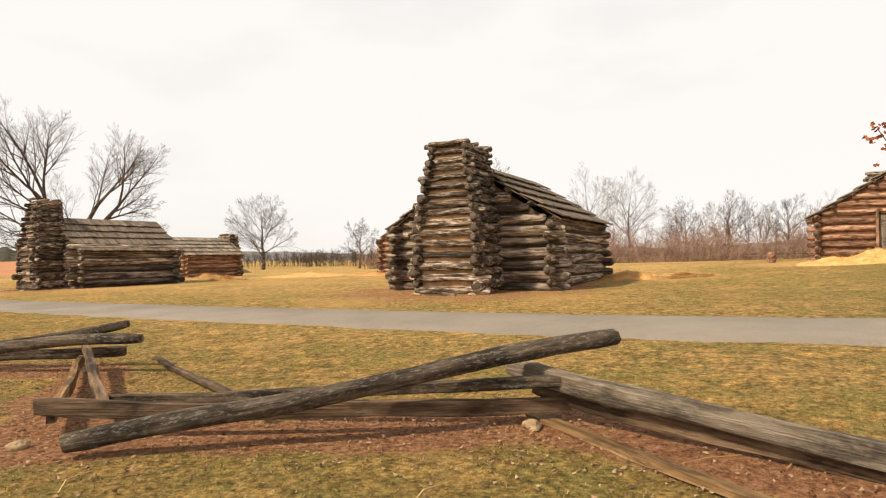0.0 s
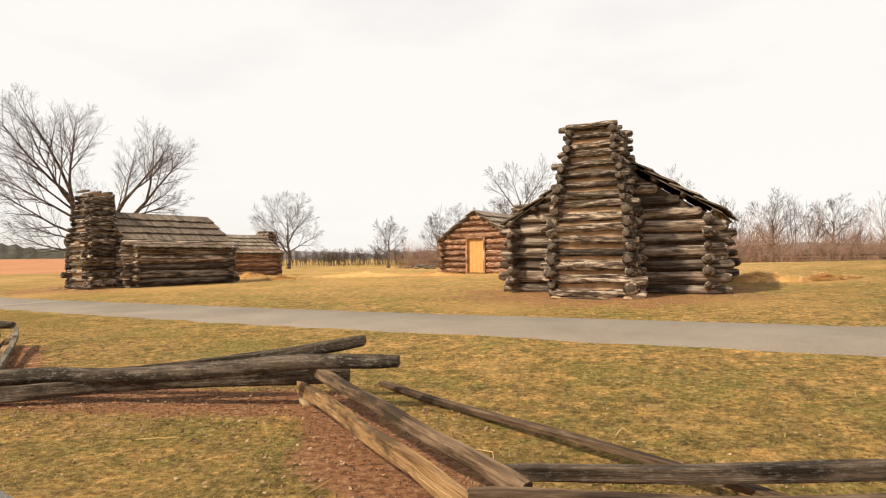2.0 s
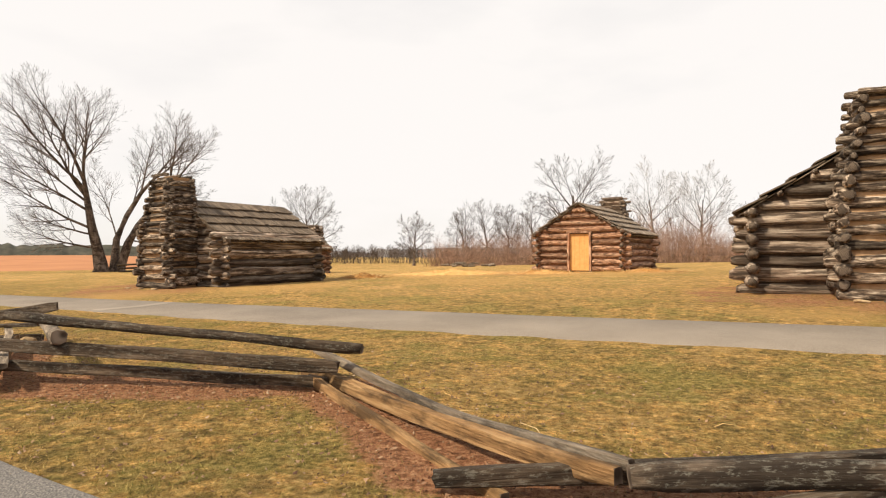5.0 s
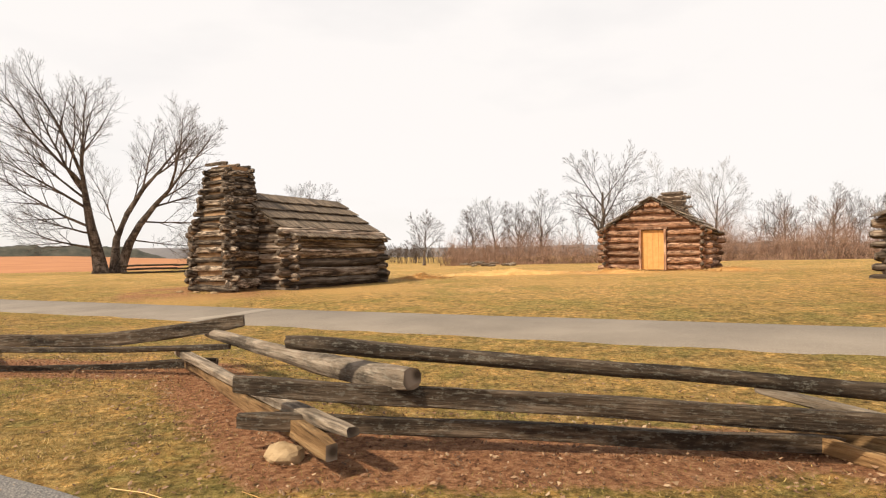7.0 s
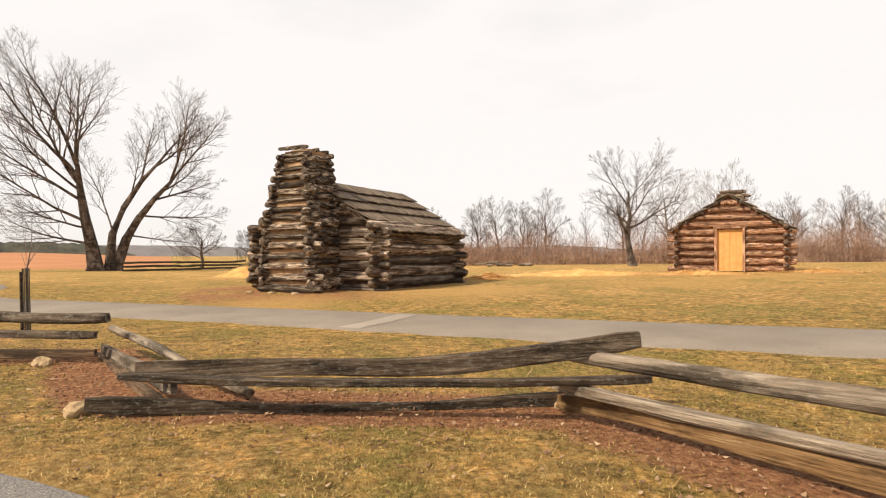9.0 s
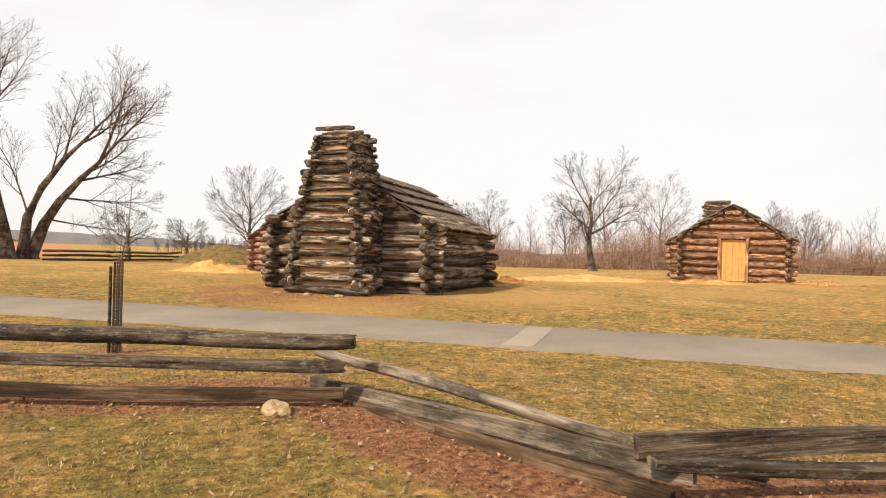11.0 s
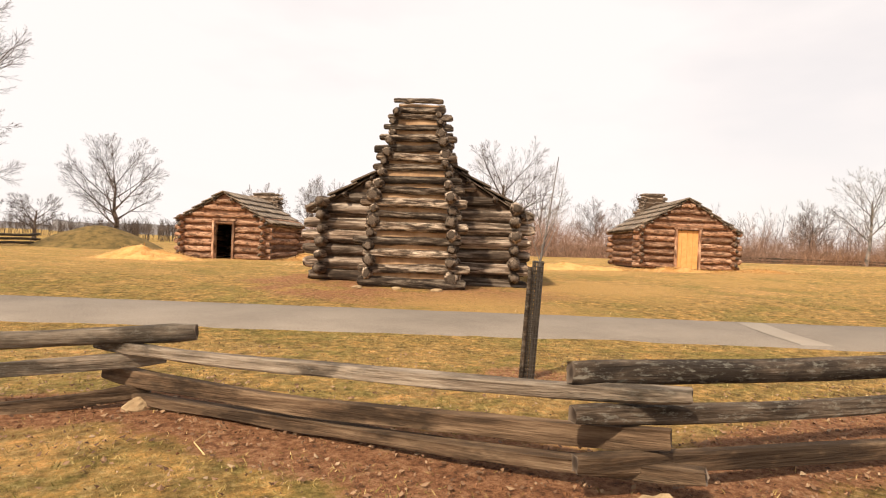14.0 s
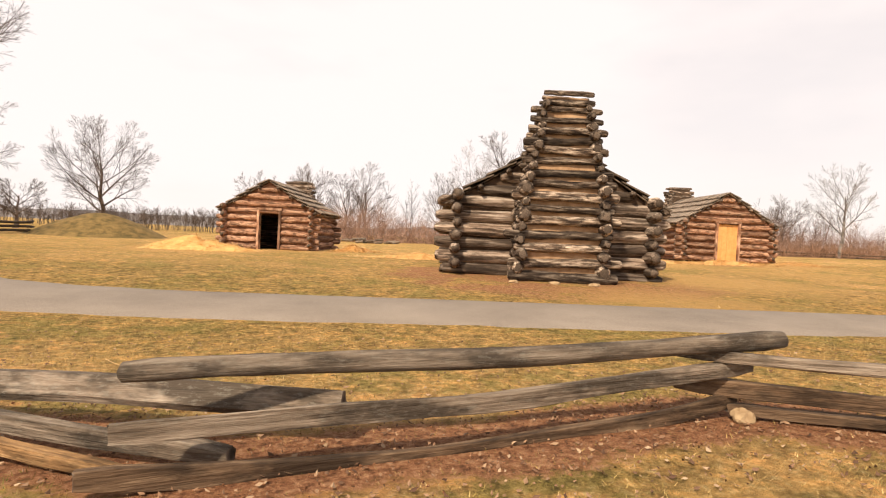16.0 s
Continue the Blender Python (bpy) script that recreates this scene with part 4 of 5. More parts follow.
def bare_tree(x, y, height, r, label, seed, spread=0.75, material=None, limbs=9, counts=(5, 6, 7), low=0.2):
    """Trunk with a leader, and limbs that reach out to a rounded crown; spread sets how wide it is."""
    rng = random.Random(seed)
    root = tagged(new("bare_tree"), label, "tree", "leafless winter trees")
    root.matrix_world = pose(x, y, lift(x, y) - 0.05, 0, 0, rng.uniform(0, 360))
    store = (([], []), ([], []))
    pts, radii, p = [Vector((0, 0, 0))], [r * 1.35], Vector((0, 0, 0))
    for i in range(6):
        p = p + Vector((rng.gauss(0, 0.014), rng.gauss(0, 0.014), 0.105)) * height
        pts.append(p.copy())
        radii.append(r * (1 - 0.75 * (i + 1) / 6))
    tube(*store[0], pts, radii, 9)
    half_w, half_h, mid = height * 0.44 * spread, height * 0.40, height * 0.60
    az = rng.uniform(0, 6.283)
    for k in range(limbs):
        t = (k + 0.5 * rng.random()) / limbs
        zz = height * (low + (0.62 - low) * t)
        i = min(5, int(zz / height / 0.105))
        q = pts[i].lerp(pts[i + 1], min(1, zz / height / 0.105 - i))
        az += 2.4 + rng.gauss(0, 0.3)
        tip_z = mid + half_h * (-0.45 + 1.42 * t + rng.gauss(0, 0.06))
        wide = half_w * math.sqrt(max(0.04, 1 - min(1, ((tip_z - mid) / half_h) ** 2))) * rng.uniform(0.85, 1.05)
        tip = Vector((math.cos(az) * wide, math.sin(az) * wide, tip_z))
        way = tip - q
        reach = way.length
        grow(store, rng, q, (way.normalized() + Vector((0, 0, -0.10))).normalized(), reach, radii[i] * rng.uniform(0.38, 0.52), 3, counts, 0.042, 0.026, 0.62, 0.55, 0.0065)
    m = material or M_BARK
    mesh_part("trunk", *store[0], m, root, smooth=True)
    mesh_part("crown", *store[1], m, root, "leafless crown of fine twigs")
    return root


# great twin-trunked tree: two trunks from one foot, fans of limbs
def great_tree(x, y, turn, label, seed):
    rng = random.Random(seed)
    root = tagged(new("bare_tree"), label, "tree", "leafless winter trees")
    root.matrix_world = pose(x, y, lift(x, y) - 0.1, 0, 0, turn) @ Matrix.Scale(0.93, 4)
    store = (([], []), ([], []))

    def trunk(foot, turns, r):
        """A trunk that bends as it rises: (rise, lean) pairs; gives its points."""
        pts, radii = [Vector((*foot, -0.1)), Vector((*foot, 0.5))], [r * 1.45, r * 1.1]
        for k, (rise, lean) in enumerate(turns):
            pts.append(pts[-1] + Vector((math.tan(radians(lean)) * rise, rng.gauss(0, 0.25), rise)))
            radii.append(r * (1 - 0.70 * (k + 1) / len(turns)))
        tube(*store[0], pts, radii, 10)
        return pts

    def limbs(pts, rows, r, reach):
        for height, lean, length, k in rows:
            i = max(j for j in range(len(pts) - 1) if pts[j].z <= height)
            q = pts[i].lerp(pts[i + 1], min(1, (height - pts[i].z) / (pts[i + 1].z - pts[i].z)))
            d = Vector((math.sin(radians(lean)), rng.gauss(0, 0.35), math.cos(radians(lean)))).normalized()
            grow(store, rng, q, d, length * reach, r * k * 0.66, 3, (6, 7, 10), 0.07, 0.030, 0.66, 0.52, 0.0065)

    a = trunk((-0.75, 0), ((1.7, -9), (2.0, -12), (2.2, -9), (2.0, -6)), 0.56)
    limbs(a, ((2.3, -84, 4.6, 0.8), (3.5, -80, 4.2, 0.7), (4.0, -62, 6.4, 0.9), (5.6, -66, 6.4, 0.9), (6.4, -48, 6.0, 0.8), (6.8, -40, 7.2, 1.0), (7.4, -31, 7.4, 1.1), (8.2, -22, 7.0, 1.1), (8.3, -13, 6.8, 1.0), (8.0, -5, 5.4, 0.8)), 0.21, 1.22)
    c = trunk((0.75, 0.2), ((2.2, 17), (1.6, 27), (1.8, 35), (1.4, 40)), 0.43)
    limbs(c, ((3.0, 92, 4.2, 0.6), (4.6, 96, 4.2, 0.7), (5.9, 78, 3.6, 0.8), (6.6, 56, 3.7, 0.8), (7.3, 34, 5.0, 1.0), (7.4, 16, 5.4, 1.0)), 0.19, 1.3)
    e = trunk((0.25, 0.5), ((2.6, 4), (2.2, 20), (2.2, 30), (1.6, 38)), 0.37)
    limbs(e, ((3.2, -10, 5.6, 0.6), (6.2, 2, 4.2, 0.6), (7.2, 16, 4.6, 0.8), (8.6, 36, 4.8, 1.0), (8.8, 55, 4.2, 0.8)), 0.19, 1.22)
    mesh_part("trunk", *store[0], M_BARK, root, smooth=True)
    mesh_part("crown", *store[1], M_BARK, root, "leafless crown of fine twigs")
    return root


great_tree(-38.2, 54.6, 27, "huge bare tree with several spreading trunks", 5)
FAR_TREES = [
    (-34.0, 62.5, 1.9, 0.16, 1, "small crooked bare tree beside a rail fence", M_BARK, 0.9),
    (-8.4, 73.7, 2.9, 0.15, 2, "slim bare tree at the field edge", M_BARK, 0.55),
    (-3.0, 76.0, 3.1, 0.17, 3, "slim bare tree at the field edge", M_BARK, 0.55),
    (0.2, 77.4, 3.7, 0.18, 4, "tall bare tree in the hedgerow", M_BARK, 0.6),
    (0.7, 51.5, 3.9, 0.25, 5, "bare shade tree with a round crown", M_BARK, 0.85),
    (14.9, 77.8, 5.2, 0.22, 6, "tall pale bare tree behind the hedgerow", M_BARK_PALE, 0.6),
    (26.8, 65.1, 3.0, 0.18, 7, "wide bare tree in the hedgerow", M_BARK, 0.85),
    (-13.6, 69.7, 2.6, 0.15, 9, "bare tree with a rounded crown", M_BARK, 0.8),
    (34.2, 68.7, 3.1, 0.18, 10, "wide bare tree in the hedgerow", M_BARK, 0.9),
    (-31.1, 69.2, 1.7, 0.16, 12, "low spreading bare orchard tree", M_BARK, 1.0),
    (-5.5, 79.0, 3.6, 0.17, 13, "tall bare tree in the hedgerow", M_BARK, 0.6),
    (17.5, 70.5, 4.7, 0.18, 14, "tall pale bare tree behind the hedgerow", M_BARK_PALE, 0.6),
    (22.3, 66.7, 2.7, 0.16, 15, "bare tree with a rounded crown", M_BARK, 0.8),
    (38.5, 46.5, 4.6, 0.20, 16, "tall pale sycamore-like bare tree", M_BARK_PALE, 0.55),
    (44.0, 55.0, 3.2, 0.17, 17, "bare tree in the hedgerow", M_BARK, 0.7),
    (8.0, 74.0, 3.4, 0.16, 18, "slim bare tree at the field edge", M_BARK, 0.6),
    (52.0, 60.0, 3.2, 0.17, 20, "bare tree in the hedgerow", M_BARK, 0.7),
]
for x, y, length, r, seed, text, mat, spread in FAR_TREES:
    bare_tree(x, y, length * 2.26, r * 1.05, text, seed, spread, mat)

# brush of the hedgerow: many thin stems, one mesh
def brush(name, a, c, depth, count, h0, h1, r, material, label, seed):
    rng = random.Random(seed)
    v, f = [], []
    ax, ay = a
    bx, by = c
    nx, ny = -(by - ay), bx - ax
    nl = math.hypot(nx, ny)
    for k in range(count):
        t, w = rng.random(), rng.uniform(-0.5, 0.5) * depth
        x, y = ax + (bx - ax) * t + nx / nl * w, ay + (by - ay) * t + ny / nl * w
        clump = 0.65 + 0.6 * noise.noise((x * 0.13, y * 0.13, seed)) + 0.3 * noise.noise((x * 0.5, y * 0.5, seed))
        h = max(0.4, rng.uniform(h0, h1) * clump)
        p = Vector((x, y, lift(x, y) - 0.05))
        d = Vector((rng.gauss(0, 0.42), rng.gauss(0, 0.42), 1)).normalized()
        pts = [p, p + d * h * 0.5, p + d * h * 0.78 + Vector((rng.gauss(0, 0.15) * h, rng.gauss(0, 0.15) * h, 0)) * 0.3, p + d * h]
        tube(v, f, pts, [r, r * 0.7, r * 0.5, r * 0.25], 3)
        for j in range(4):
            q = pts[1].lerp(pts[3], rng.random())
            e = (d + Vector((rng.gauss(0, 0.6), rng.gauss(0, 0.6), rng.gauss(0, 0.3)))).normalized()
            tube(v, f, [q, q + e * h * 0.2, q + e * h * 0.36], [r * 0.5, r * 0.35, r * 0.2], 3)
    return tagged(mesh_part(name, v, f, material), label, "brush", kind="stuff")


def sapling_row(name, a, c, depth, count, h0, h1, r, material, label, seed):
    rng = random.Random(seed)
    wood = ([], [])
    for k in range(count):
        t = rng.random()
        x, y = a[0] + (c[0] - a[0]) * t + rng.uniform(-0.5, 0.5) * depth, a[1] + (c[1] - a[1]) * t + rng.uniform(-0.5, 0.5) * depth
        h = rng.uniform(h0, h1)
        grow((wood, wood), rng, Vector((x, y, lift(x, y) - 0.05)), Vector((rng.gauss(0, 0.10), rng.gauss(0, 0.10), 1)).normalized(), h, r * rng.uniform(0.7, 1.2), 2, (6, 9), 0.06, 0.02, 0.62, 0.42, 0.008, 0.3)
    return tagged(mesh_part(name, *wood, material), label, "brush", kind="stuff")


brush("hedgerow_brush", (-11, 68), (58, 50), 9, 11000, 1.2, 4.3, 0.013, M_BRUSH, "dense brown leafless brush along the field edge", 2)
sapling_row("tall_saplings", (-8, 74), (58, 56), 7, 75, 3.4, 6.4, 0.055, M_BARK, "thin grey saplings rising from the hedgerow", 3)
sapling_row("grey_thicket", (6, 68), (52, 50), 6, 90, 2.8, 5.2, 0.045, M_BRUSH, "thicket of thin brown trees along the field edge", 9)
sapling_row("far_scrub", (-36, 96), (-8, 82), 12, 420, 0.9, 2.4, 0.03, M_BARK, "low brown scrub beyond the field", 4)
brush("red_brush", (33, 50), (52, 42), 4, 900, 1.4, 3.0, 0.016, M_LOG_RED, "reddish leafless shrubs at the field edge", 6)

# ---- distance ----
def ridge_strip(name, a, c, rows, height, material, label, seed, rough=0.3, steps_n=160):
    v, f = [], []
    for i in range(steps_n + 1):
        t = i / steps_n
        x, y = a[0] + (c[0] - a[0]) * t, a[1] + (c[1] - a[1]) * t
        out = Vector((x + 15, y - 9, 0)).normalized()
        h = height(t) * (1 + rough * noise.noise((t * 9, seed, 0)) + rough * 0.35 * noise.noise((t * 60, seed, 3)))
        for k in range(rows + 1):
            u = k / rows
            q = Vector((x, y, 0)) + out * (u * height(0.5) * 2.5)
            v.append((q.x, q.y, -1 + (h + 1) * math.sin(u * math.pi / 2)))
    for i in range(steps_n):
        for k in range(rows):
            n0 = i * (rows + 1) + k
            f.append((n0 + rows + 1, n0, n0 + 1, n0 + rows + 2))
    return tagged(mesh_part(name, v, f, material, smooth=True), label, "hill", kind="structure")


ridge_strip("backdrop_hills", (-620, 260), (120, 640), 6, lambda t: 11 + 7 * math.sin(t * 5.2 + 0.9) + 3 * math.sin(t * 13), M_HILL, "low hazy wooded hills on the horizon", 1.0)
ridge_strip("backdrop_wood", (-215, 150), (-118, 232), 4, lambda t: 6.2 * min(1, 6 * (1 - t) + 0.25), M_WOODS, "dark evergreen wood beyond the field", 5.0, 0.35)
ridge_strip("backdrop_treeline", (-60, 330), (330, 210), 3, lambda t: 5.5, M_HILL, "faint far tree line", 8.0, 0.4)
fv, ff = [], []
for i in range(31):
    for k in range(9):
        bearing = radians(112 + 38 * i / 30)
        dist = 58 + 190 * (k / 8) ** 1.5
        if i == 0:
            dist = max(dist, 70)
        x, y = -15 + dist * math.cos(bearing), 9 + dist * math.sin(bearing)
        edge = 0.0 if k == 0 else 1.0
        fv.append((x, y, lift(x, y) - 0.03 + edge * (0.06 + 0.0085 * (dist - 58) * min(1, i / 8))))
for i in range(30):
    for k in range(8):
        ff.append((i * 9 + k, (i + 1) * 9 + k, (i + 1) * 9 + k + 1, i * 9 + k + 1))
tagged(mesh_part("far_field", fv, ff, M_FIELD, smooth=True), "sloping orange stubble field in the distance", "field", kind="structure")

# ---- earth mound ----
mv, mf = [], []
for j in range(13):
    for k in range(48):
        a, u = 2 * math.pi * k / 48, j / 12
        r = 4.25 * u * (1 + 0.05 * noise.noise((math.cos(a), math.sin(a), 2)))
        z = 1.45 * (1 - u ** 1.7) ** 1.25 + 0.05 * noise.noise((r * math.cos(a), r * math.sin(a), 5)) - 0.08 * u
        mv.append((r * math.cos(a), r * math.sin(a), z))
for j in range(12):
    for k in range(48):
        mf.append((j * 48 + k, (j + 1) * 48 + k, (j + 1) * 48 + (k + 1) % 48, j * 48 + (k + 1) % 48))
M_MOUND = simple_material("olive_grass_mound", (0.085, 0.064, 0.019), (0.27, 0.172, 0.060), 2.2, bump=1.0, dist=0.08)
mound = mesh_part("earth_mound", mv, mf, M_MOUND, smooth=True)
mound.matrix_world = pose(-26.05, 58.3, lift(-26.05, 58.3) - 0.05)
tagged(mound, "rounded grass-covered earth mound beside the hut", "mound")
bare_tree(-25.7, 70.9, 8.7, 0.22, "bare tree with a broad rounded crown behind the mound", 33, 0.95, limbs=12, counts=(6, 7, 7), low=0.15)


# ---- straw ----
def straw_pile(x, y, rx, ry, h, seed, turn=0.0):
    rng = random.Random(seed)
    root = tagged(new("straw_pile"), "heap of loose golden straw on the turf", "straw pile", "straw heaps by the huts")
    root.matrix_world = pose(x, y, lift(x, y), 0, 0, turn)
    v, f = [], []
    ct, sn = math.cos(radians(turn)), math.sin(radians(turn))

    def slope(px, py):
        return lift(x + ct * px - sn * py, y + sn * px + ct * py) - lift(x, y)

    def top(px, py):
        q = math.hypot(px / rx, py / ry)
        return h * max(0.0, 1 - q) ** 0.8 * (0.75 + 0.6 * noise.noise((px * 1.6, py * 1.6, seed))) + 0.03 * noise.noise((px * 6, py * 6, seed)) - 0.05 * q + slope(px, py)

    for j in range(13):
        for k in range(36):
            a, u = 2 * math.pi * k / 36, j / 12
            px, py = rx * u * math.cos(a), ry * u * math.sin(a)
            v.append((px, py, top(px, py)))
    for j in range(12):
        for k in range(36):
            f.append((j * 36 + k, (j + 1) * 36 + k, (j + 1) * 36 + (k + 1) % 36, j * 36 + (k + 1) % 36))
    mesh_part("straw_body", v, f, M_STRAW, root)
    v, f = [], []
    for k in range(2600):
        a, u = rng.uniform(0, 6.283), rng.random() ** 0.6 * 1.15
        px, py = rx * u * math.cos(a), ry * u * math.sin(a)
        pz = max(top(px, py), slope(px, py) - 0.01) + 0.01
        b, e, ln = rng.uniform(0, 6.283), rng.uniform(-0.1, 0.4), rng.uniform(0.08, 0.24)
        d = Vector((math.cos(b) * math.cos(e), math.sin(b) * math.cos(e), math.sin(e))) * ln
        w = Vector((-math.sin(b), math.cos(b), 0)) * 0.0055
        n0 = len(v)
        p = Vector((px, py, pz))
        for q in (p - w, p + w, p + d + w, p + d - w):
            v.append((q.x, q.y, q.z))
        f.append((n0, n0 + 1, n0 + 2, n0 + 3))
    mesh_part("straw_tangle", v, f, M_STRAWS, root)
    return root


for k, (x, y, rx, ry, h, turn) in enumerate([(-23.4, 39.2, 2.3, 1.2, 0.62, -30), (-17.2, 39.4, 1.1, 0.8, 0.33, 0), (-8.6, 33.0, 3.6, 1.3, 0.28, -20), (-12.3, 31.2, 1.1, 0.7, 0.28, 10),
                                              (-4.6, 30.9, 2.2, 0.9, 0.20, -30), (6.05, 21.2, 1.6, 1.0, 0.30, -25), (7.7, 20.7, 0.8, 0.6, 0.18, 0), (13.9, 20.9, 2.8, 1.3, 0.50, -32),
                                              (-16.8, 34.0, 2.4, 1.0, 0.22, -20), (-0.2, 30.2, 1.6, 0.8, 0.15, -30)]):
    straw_pile(x, y, rx, ry, h, k + 1.0, turn)

# ---- sapling in its guard ----
sap = tagged(new("staked_sapling"), "young bare sapling in a black mesh guard", "sapling")
sap.matrix_world = pose(-20.72, 18.02, lift(-20.72, 18.02) - 0.08, 3.5, 0.4, 0)
bm = bmesh.new()
bmesh.ops.create_cone(bm, cap_ends=True, segments=8, radius1=0.019, radius2=0.016, depth=1.0, matrix=Matrix.Translation((-0.035, 0.0, 0.5)))
part("stake", bm, M_RAIL, sap, "dark weathered wooden stake")
gv2, gf2 = [], []
for i in range(29):
    z = 0.02 + i * 0.0365
    tube(gv2, gf2, [Vector((0.04 + 0.043 * math.cos(a), 0.043 * math.sin(a), z)) for a in [k * 2 * math.pi / 12 for k in range(13)]], [0.006] * 13, 3)
for k in range(12):
    a = k * 2 * math.pi / 12
    tube(gv2, gf2, [Vector((0.04 + 0.043 * math.cos(a), 0.043 * math.sin(a), z)) for z in (0.0, 1.05)], [0.005, 0.005], 3)
mesh_part("guard", gv2, gf2, M_GUARD, sap, "black plastic mesh guard")
sv, sf = [], []
rng = random.Random(3)
tube(sv, sf, [Vector((0.05, 0, 0)), Vector((0.05, 0, 1.0)), Vector((0.12, 0.02, 1.4)), Vector((0.15, 0.0, 1.9))], [0.012, 0.010, 0.007, 0.003], 5)
for sx, sy, z0, ln in ((-0.30, 0.1, 1.05, 0.75), (0.12, -0.2, 1.15, 0.6), (0.36, 0.15, 1.1, 0.55), (-0.12, 0.1, 1.25, 0.6), (0.22, 0.0, 1.05, 0.4)):
    p = Vector((0.05, 0, z0))
    tube(sv, sf, [p, p + Vector((sx * 0.4, sy * 0.4, ln * 0.4)), p + Vector((sx * 0.6, sy * 0.6, ln * 0.75)), p + Vector((sx * 0.65, sy * 0.6, ln))], [0.004, 0.0032, 0.0024, 0.0012], 4)
mesh_part("stem", sv, sf, M_BARK_PALE, sap, "thin upright bare stems")

# ---- oak sprig at the edge of the lane ----
oak = tagged(new("oak_tree"), "young oak still holding clusters of orange leaves", "tree")
oak.matrix_world = pose(7.78, 9.2, lift(7.78, 9.2) - 0.05)
ov, of = [], []
tube(ov, of, [Vector((0, 0, 0)), Vector((0.05, 0, 1.6)), Vector((0.0, 0.05, 3.4)), Vector((0.1, 0, 5.4)), Vector((0.0, 0, 6.4))], [0.09, 0.075, 0.055, 0.03, 0.01], 8)
tips = []
for z0, dx, dy, up in ((1.25, -1.32, 0.10, 1.35), (1.75, -1.05, -0.3, 1.1), (3.3, -0.5, 0.25, 0.9), (2.6, 0.9, 0.6, 1.2), (3.6, 0.7, -0.7, 1.0), (4.3, -0.5, -0.5, 0.9), (4.5, 0.4, 0.6, 0.9)):
    p = Vector((0.02, 0, z0))
    pts = [p, p + Vector((dx * 0.4, dy * 0.4, up * 0.25)), p + Vector((dx * 0.75, dy * 0.7, up * 0.6)), p + Vector((dx, dy, up))]
    tube(ov, of, pts, [0.03, 0.02, 0.012, 0.005], 5)
    tips += [(pts[3], 0.16), (pts[2].lerp(pts[3], 0.45), 0.14), (pts[2] + Vector((0.12, 0, 0.05)), 0.14)]
mesh_part("trunk", ov, of, M_BARK, oak)
lv, lf = [], []
rng = random.Random(9)
for c, rad in tips:
    for k in range(16):
        p = c + Vector((rng.gauss(0, rad * 0.5), rng.gauss(0, rad * 0.5), rng.gauss(0, rad * 0.5)))
        d = Vector((rng.gauss(0, 1), rng.gauss(0, 1), rng.gauss(-0.5, 0.7))).normalized() * rng.uniform(0.07, 0.12)
        s = d.cross(Vector((rng.random(), rng.random(), 0.3))).normalized() * 0.028
        n0 = len(lv)
        for q in (p, p + d * 0.3 + s, p + d * 0.5 + s * 0.5, p + d * 0.75 + s * 0.9, p + d, p + d * 0.75 - s * 0.9, p + d * 0.5 - s * 0.5, p + d * 0.3 - s):
            lv.append((q.x, q.y, q.z))
        lf.append(tuple(range(n0, n0 + 8)))
mesh_part("leaves", lv, lf, M_OAK_LEAF, oak, "curled orange-brown oak leaves")

# ---- far rail fences, stump, log pile ----
POOL_DARK = log_pool(M_RAIL, 3, 15.5)


def far_panel(a, c):
    mid = ((a[0] + c[0]) / 2, (a[1] + c[1]) / 2)
    root = tagged(new("rail_fence_panel"), "low dark zigzag rail fence across the field", "fence", "far rail fences")
    root.matrix_world = pose(mid[0], mid[1], lift(*mid))
    for h in (0.12, 0.38, 0.64):
        put_log(root, POOL_DARK, (a[0] - mid[0], a[1] - mid[1], h), (c[0] - mid[0], c[1] - mid[1], h + rnd.uniform(-0.06, 0.06)), 0.075, "rail")


for (ax, ay), (bx, by), count in (((-34.4, 50.5), (-29.0, 60.0), 4), ((24.0, 60.0), (36.0, 50.5), 5), ((36.0, 50.5), (47.0, 40.0), 5)):
    for k in range(count):
        t0, t1 = k / count, (k + 1.12) / count
        off = 0.7 if k % 2 else -0.7
        far_panel((ax + (bx - ax) * t0 + off, ay + (by - ay) * t0), (ax + (bx - ax) * t1 - off, ay + (by - ay) * t1))
st = tagged(new("stump"), "short sawn log standing on the turf", "stump")
st.matrix_world = pose(12.6, 25.6, lift(12.6, 25.6))
put_log(st, POOL_RED, (0, 0, -0.02), (0, 0, 0.42), 0.15, "billet")
POOL_PALE = log_pool(M_RAIL_BLEACHED, 3, 5.5)
pile = tagged(new("log_pile"), "scatter of pale split logs at the field edge", "log pile")
pile.matrix_world = pose(-7.8, 58.6, lift(-7.8, 58.6))
for k in range(22):
    px, py, az, ln = rnd.uniform(-2.4, 2.4), rnd.uniform(-0.7, 0.7), rnd.uniform(-0.7, 0.7), rnd.uniform(0.35, 0.9)
    pz = 0.08 + 0.14 * (k % 3) * (1 - abs(px) / 3)
    put_log(pile, POOL_PALE, (px - math.cos(az) * ln / 2, py - math.sin(az) * ln / 2, pz), (px + math.cos(az) * ln / 2, py + math.sin(az) * ln / 2, pz + rnd.uniform(-0.05, 0.12)), rnd.uniform(0.06, 0.1))



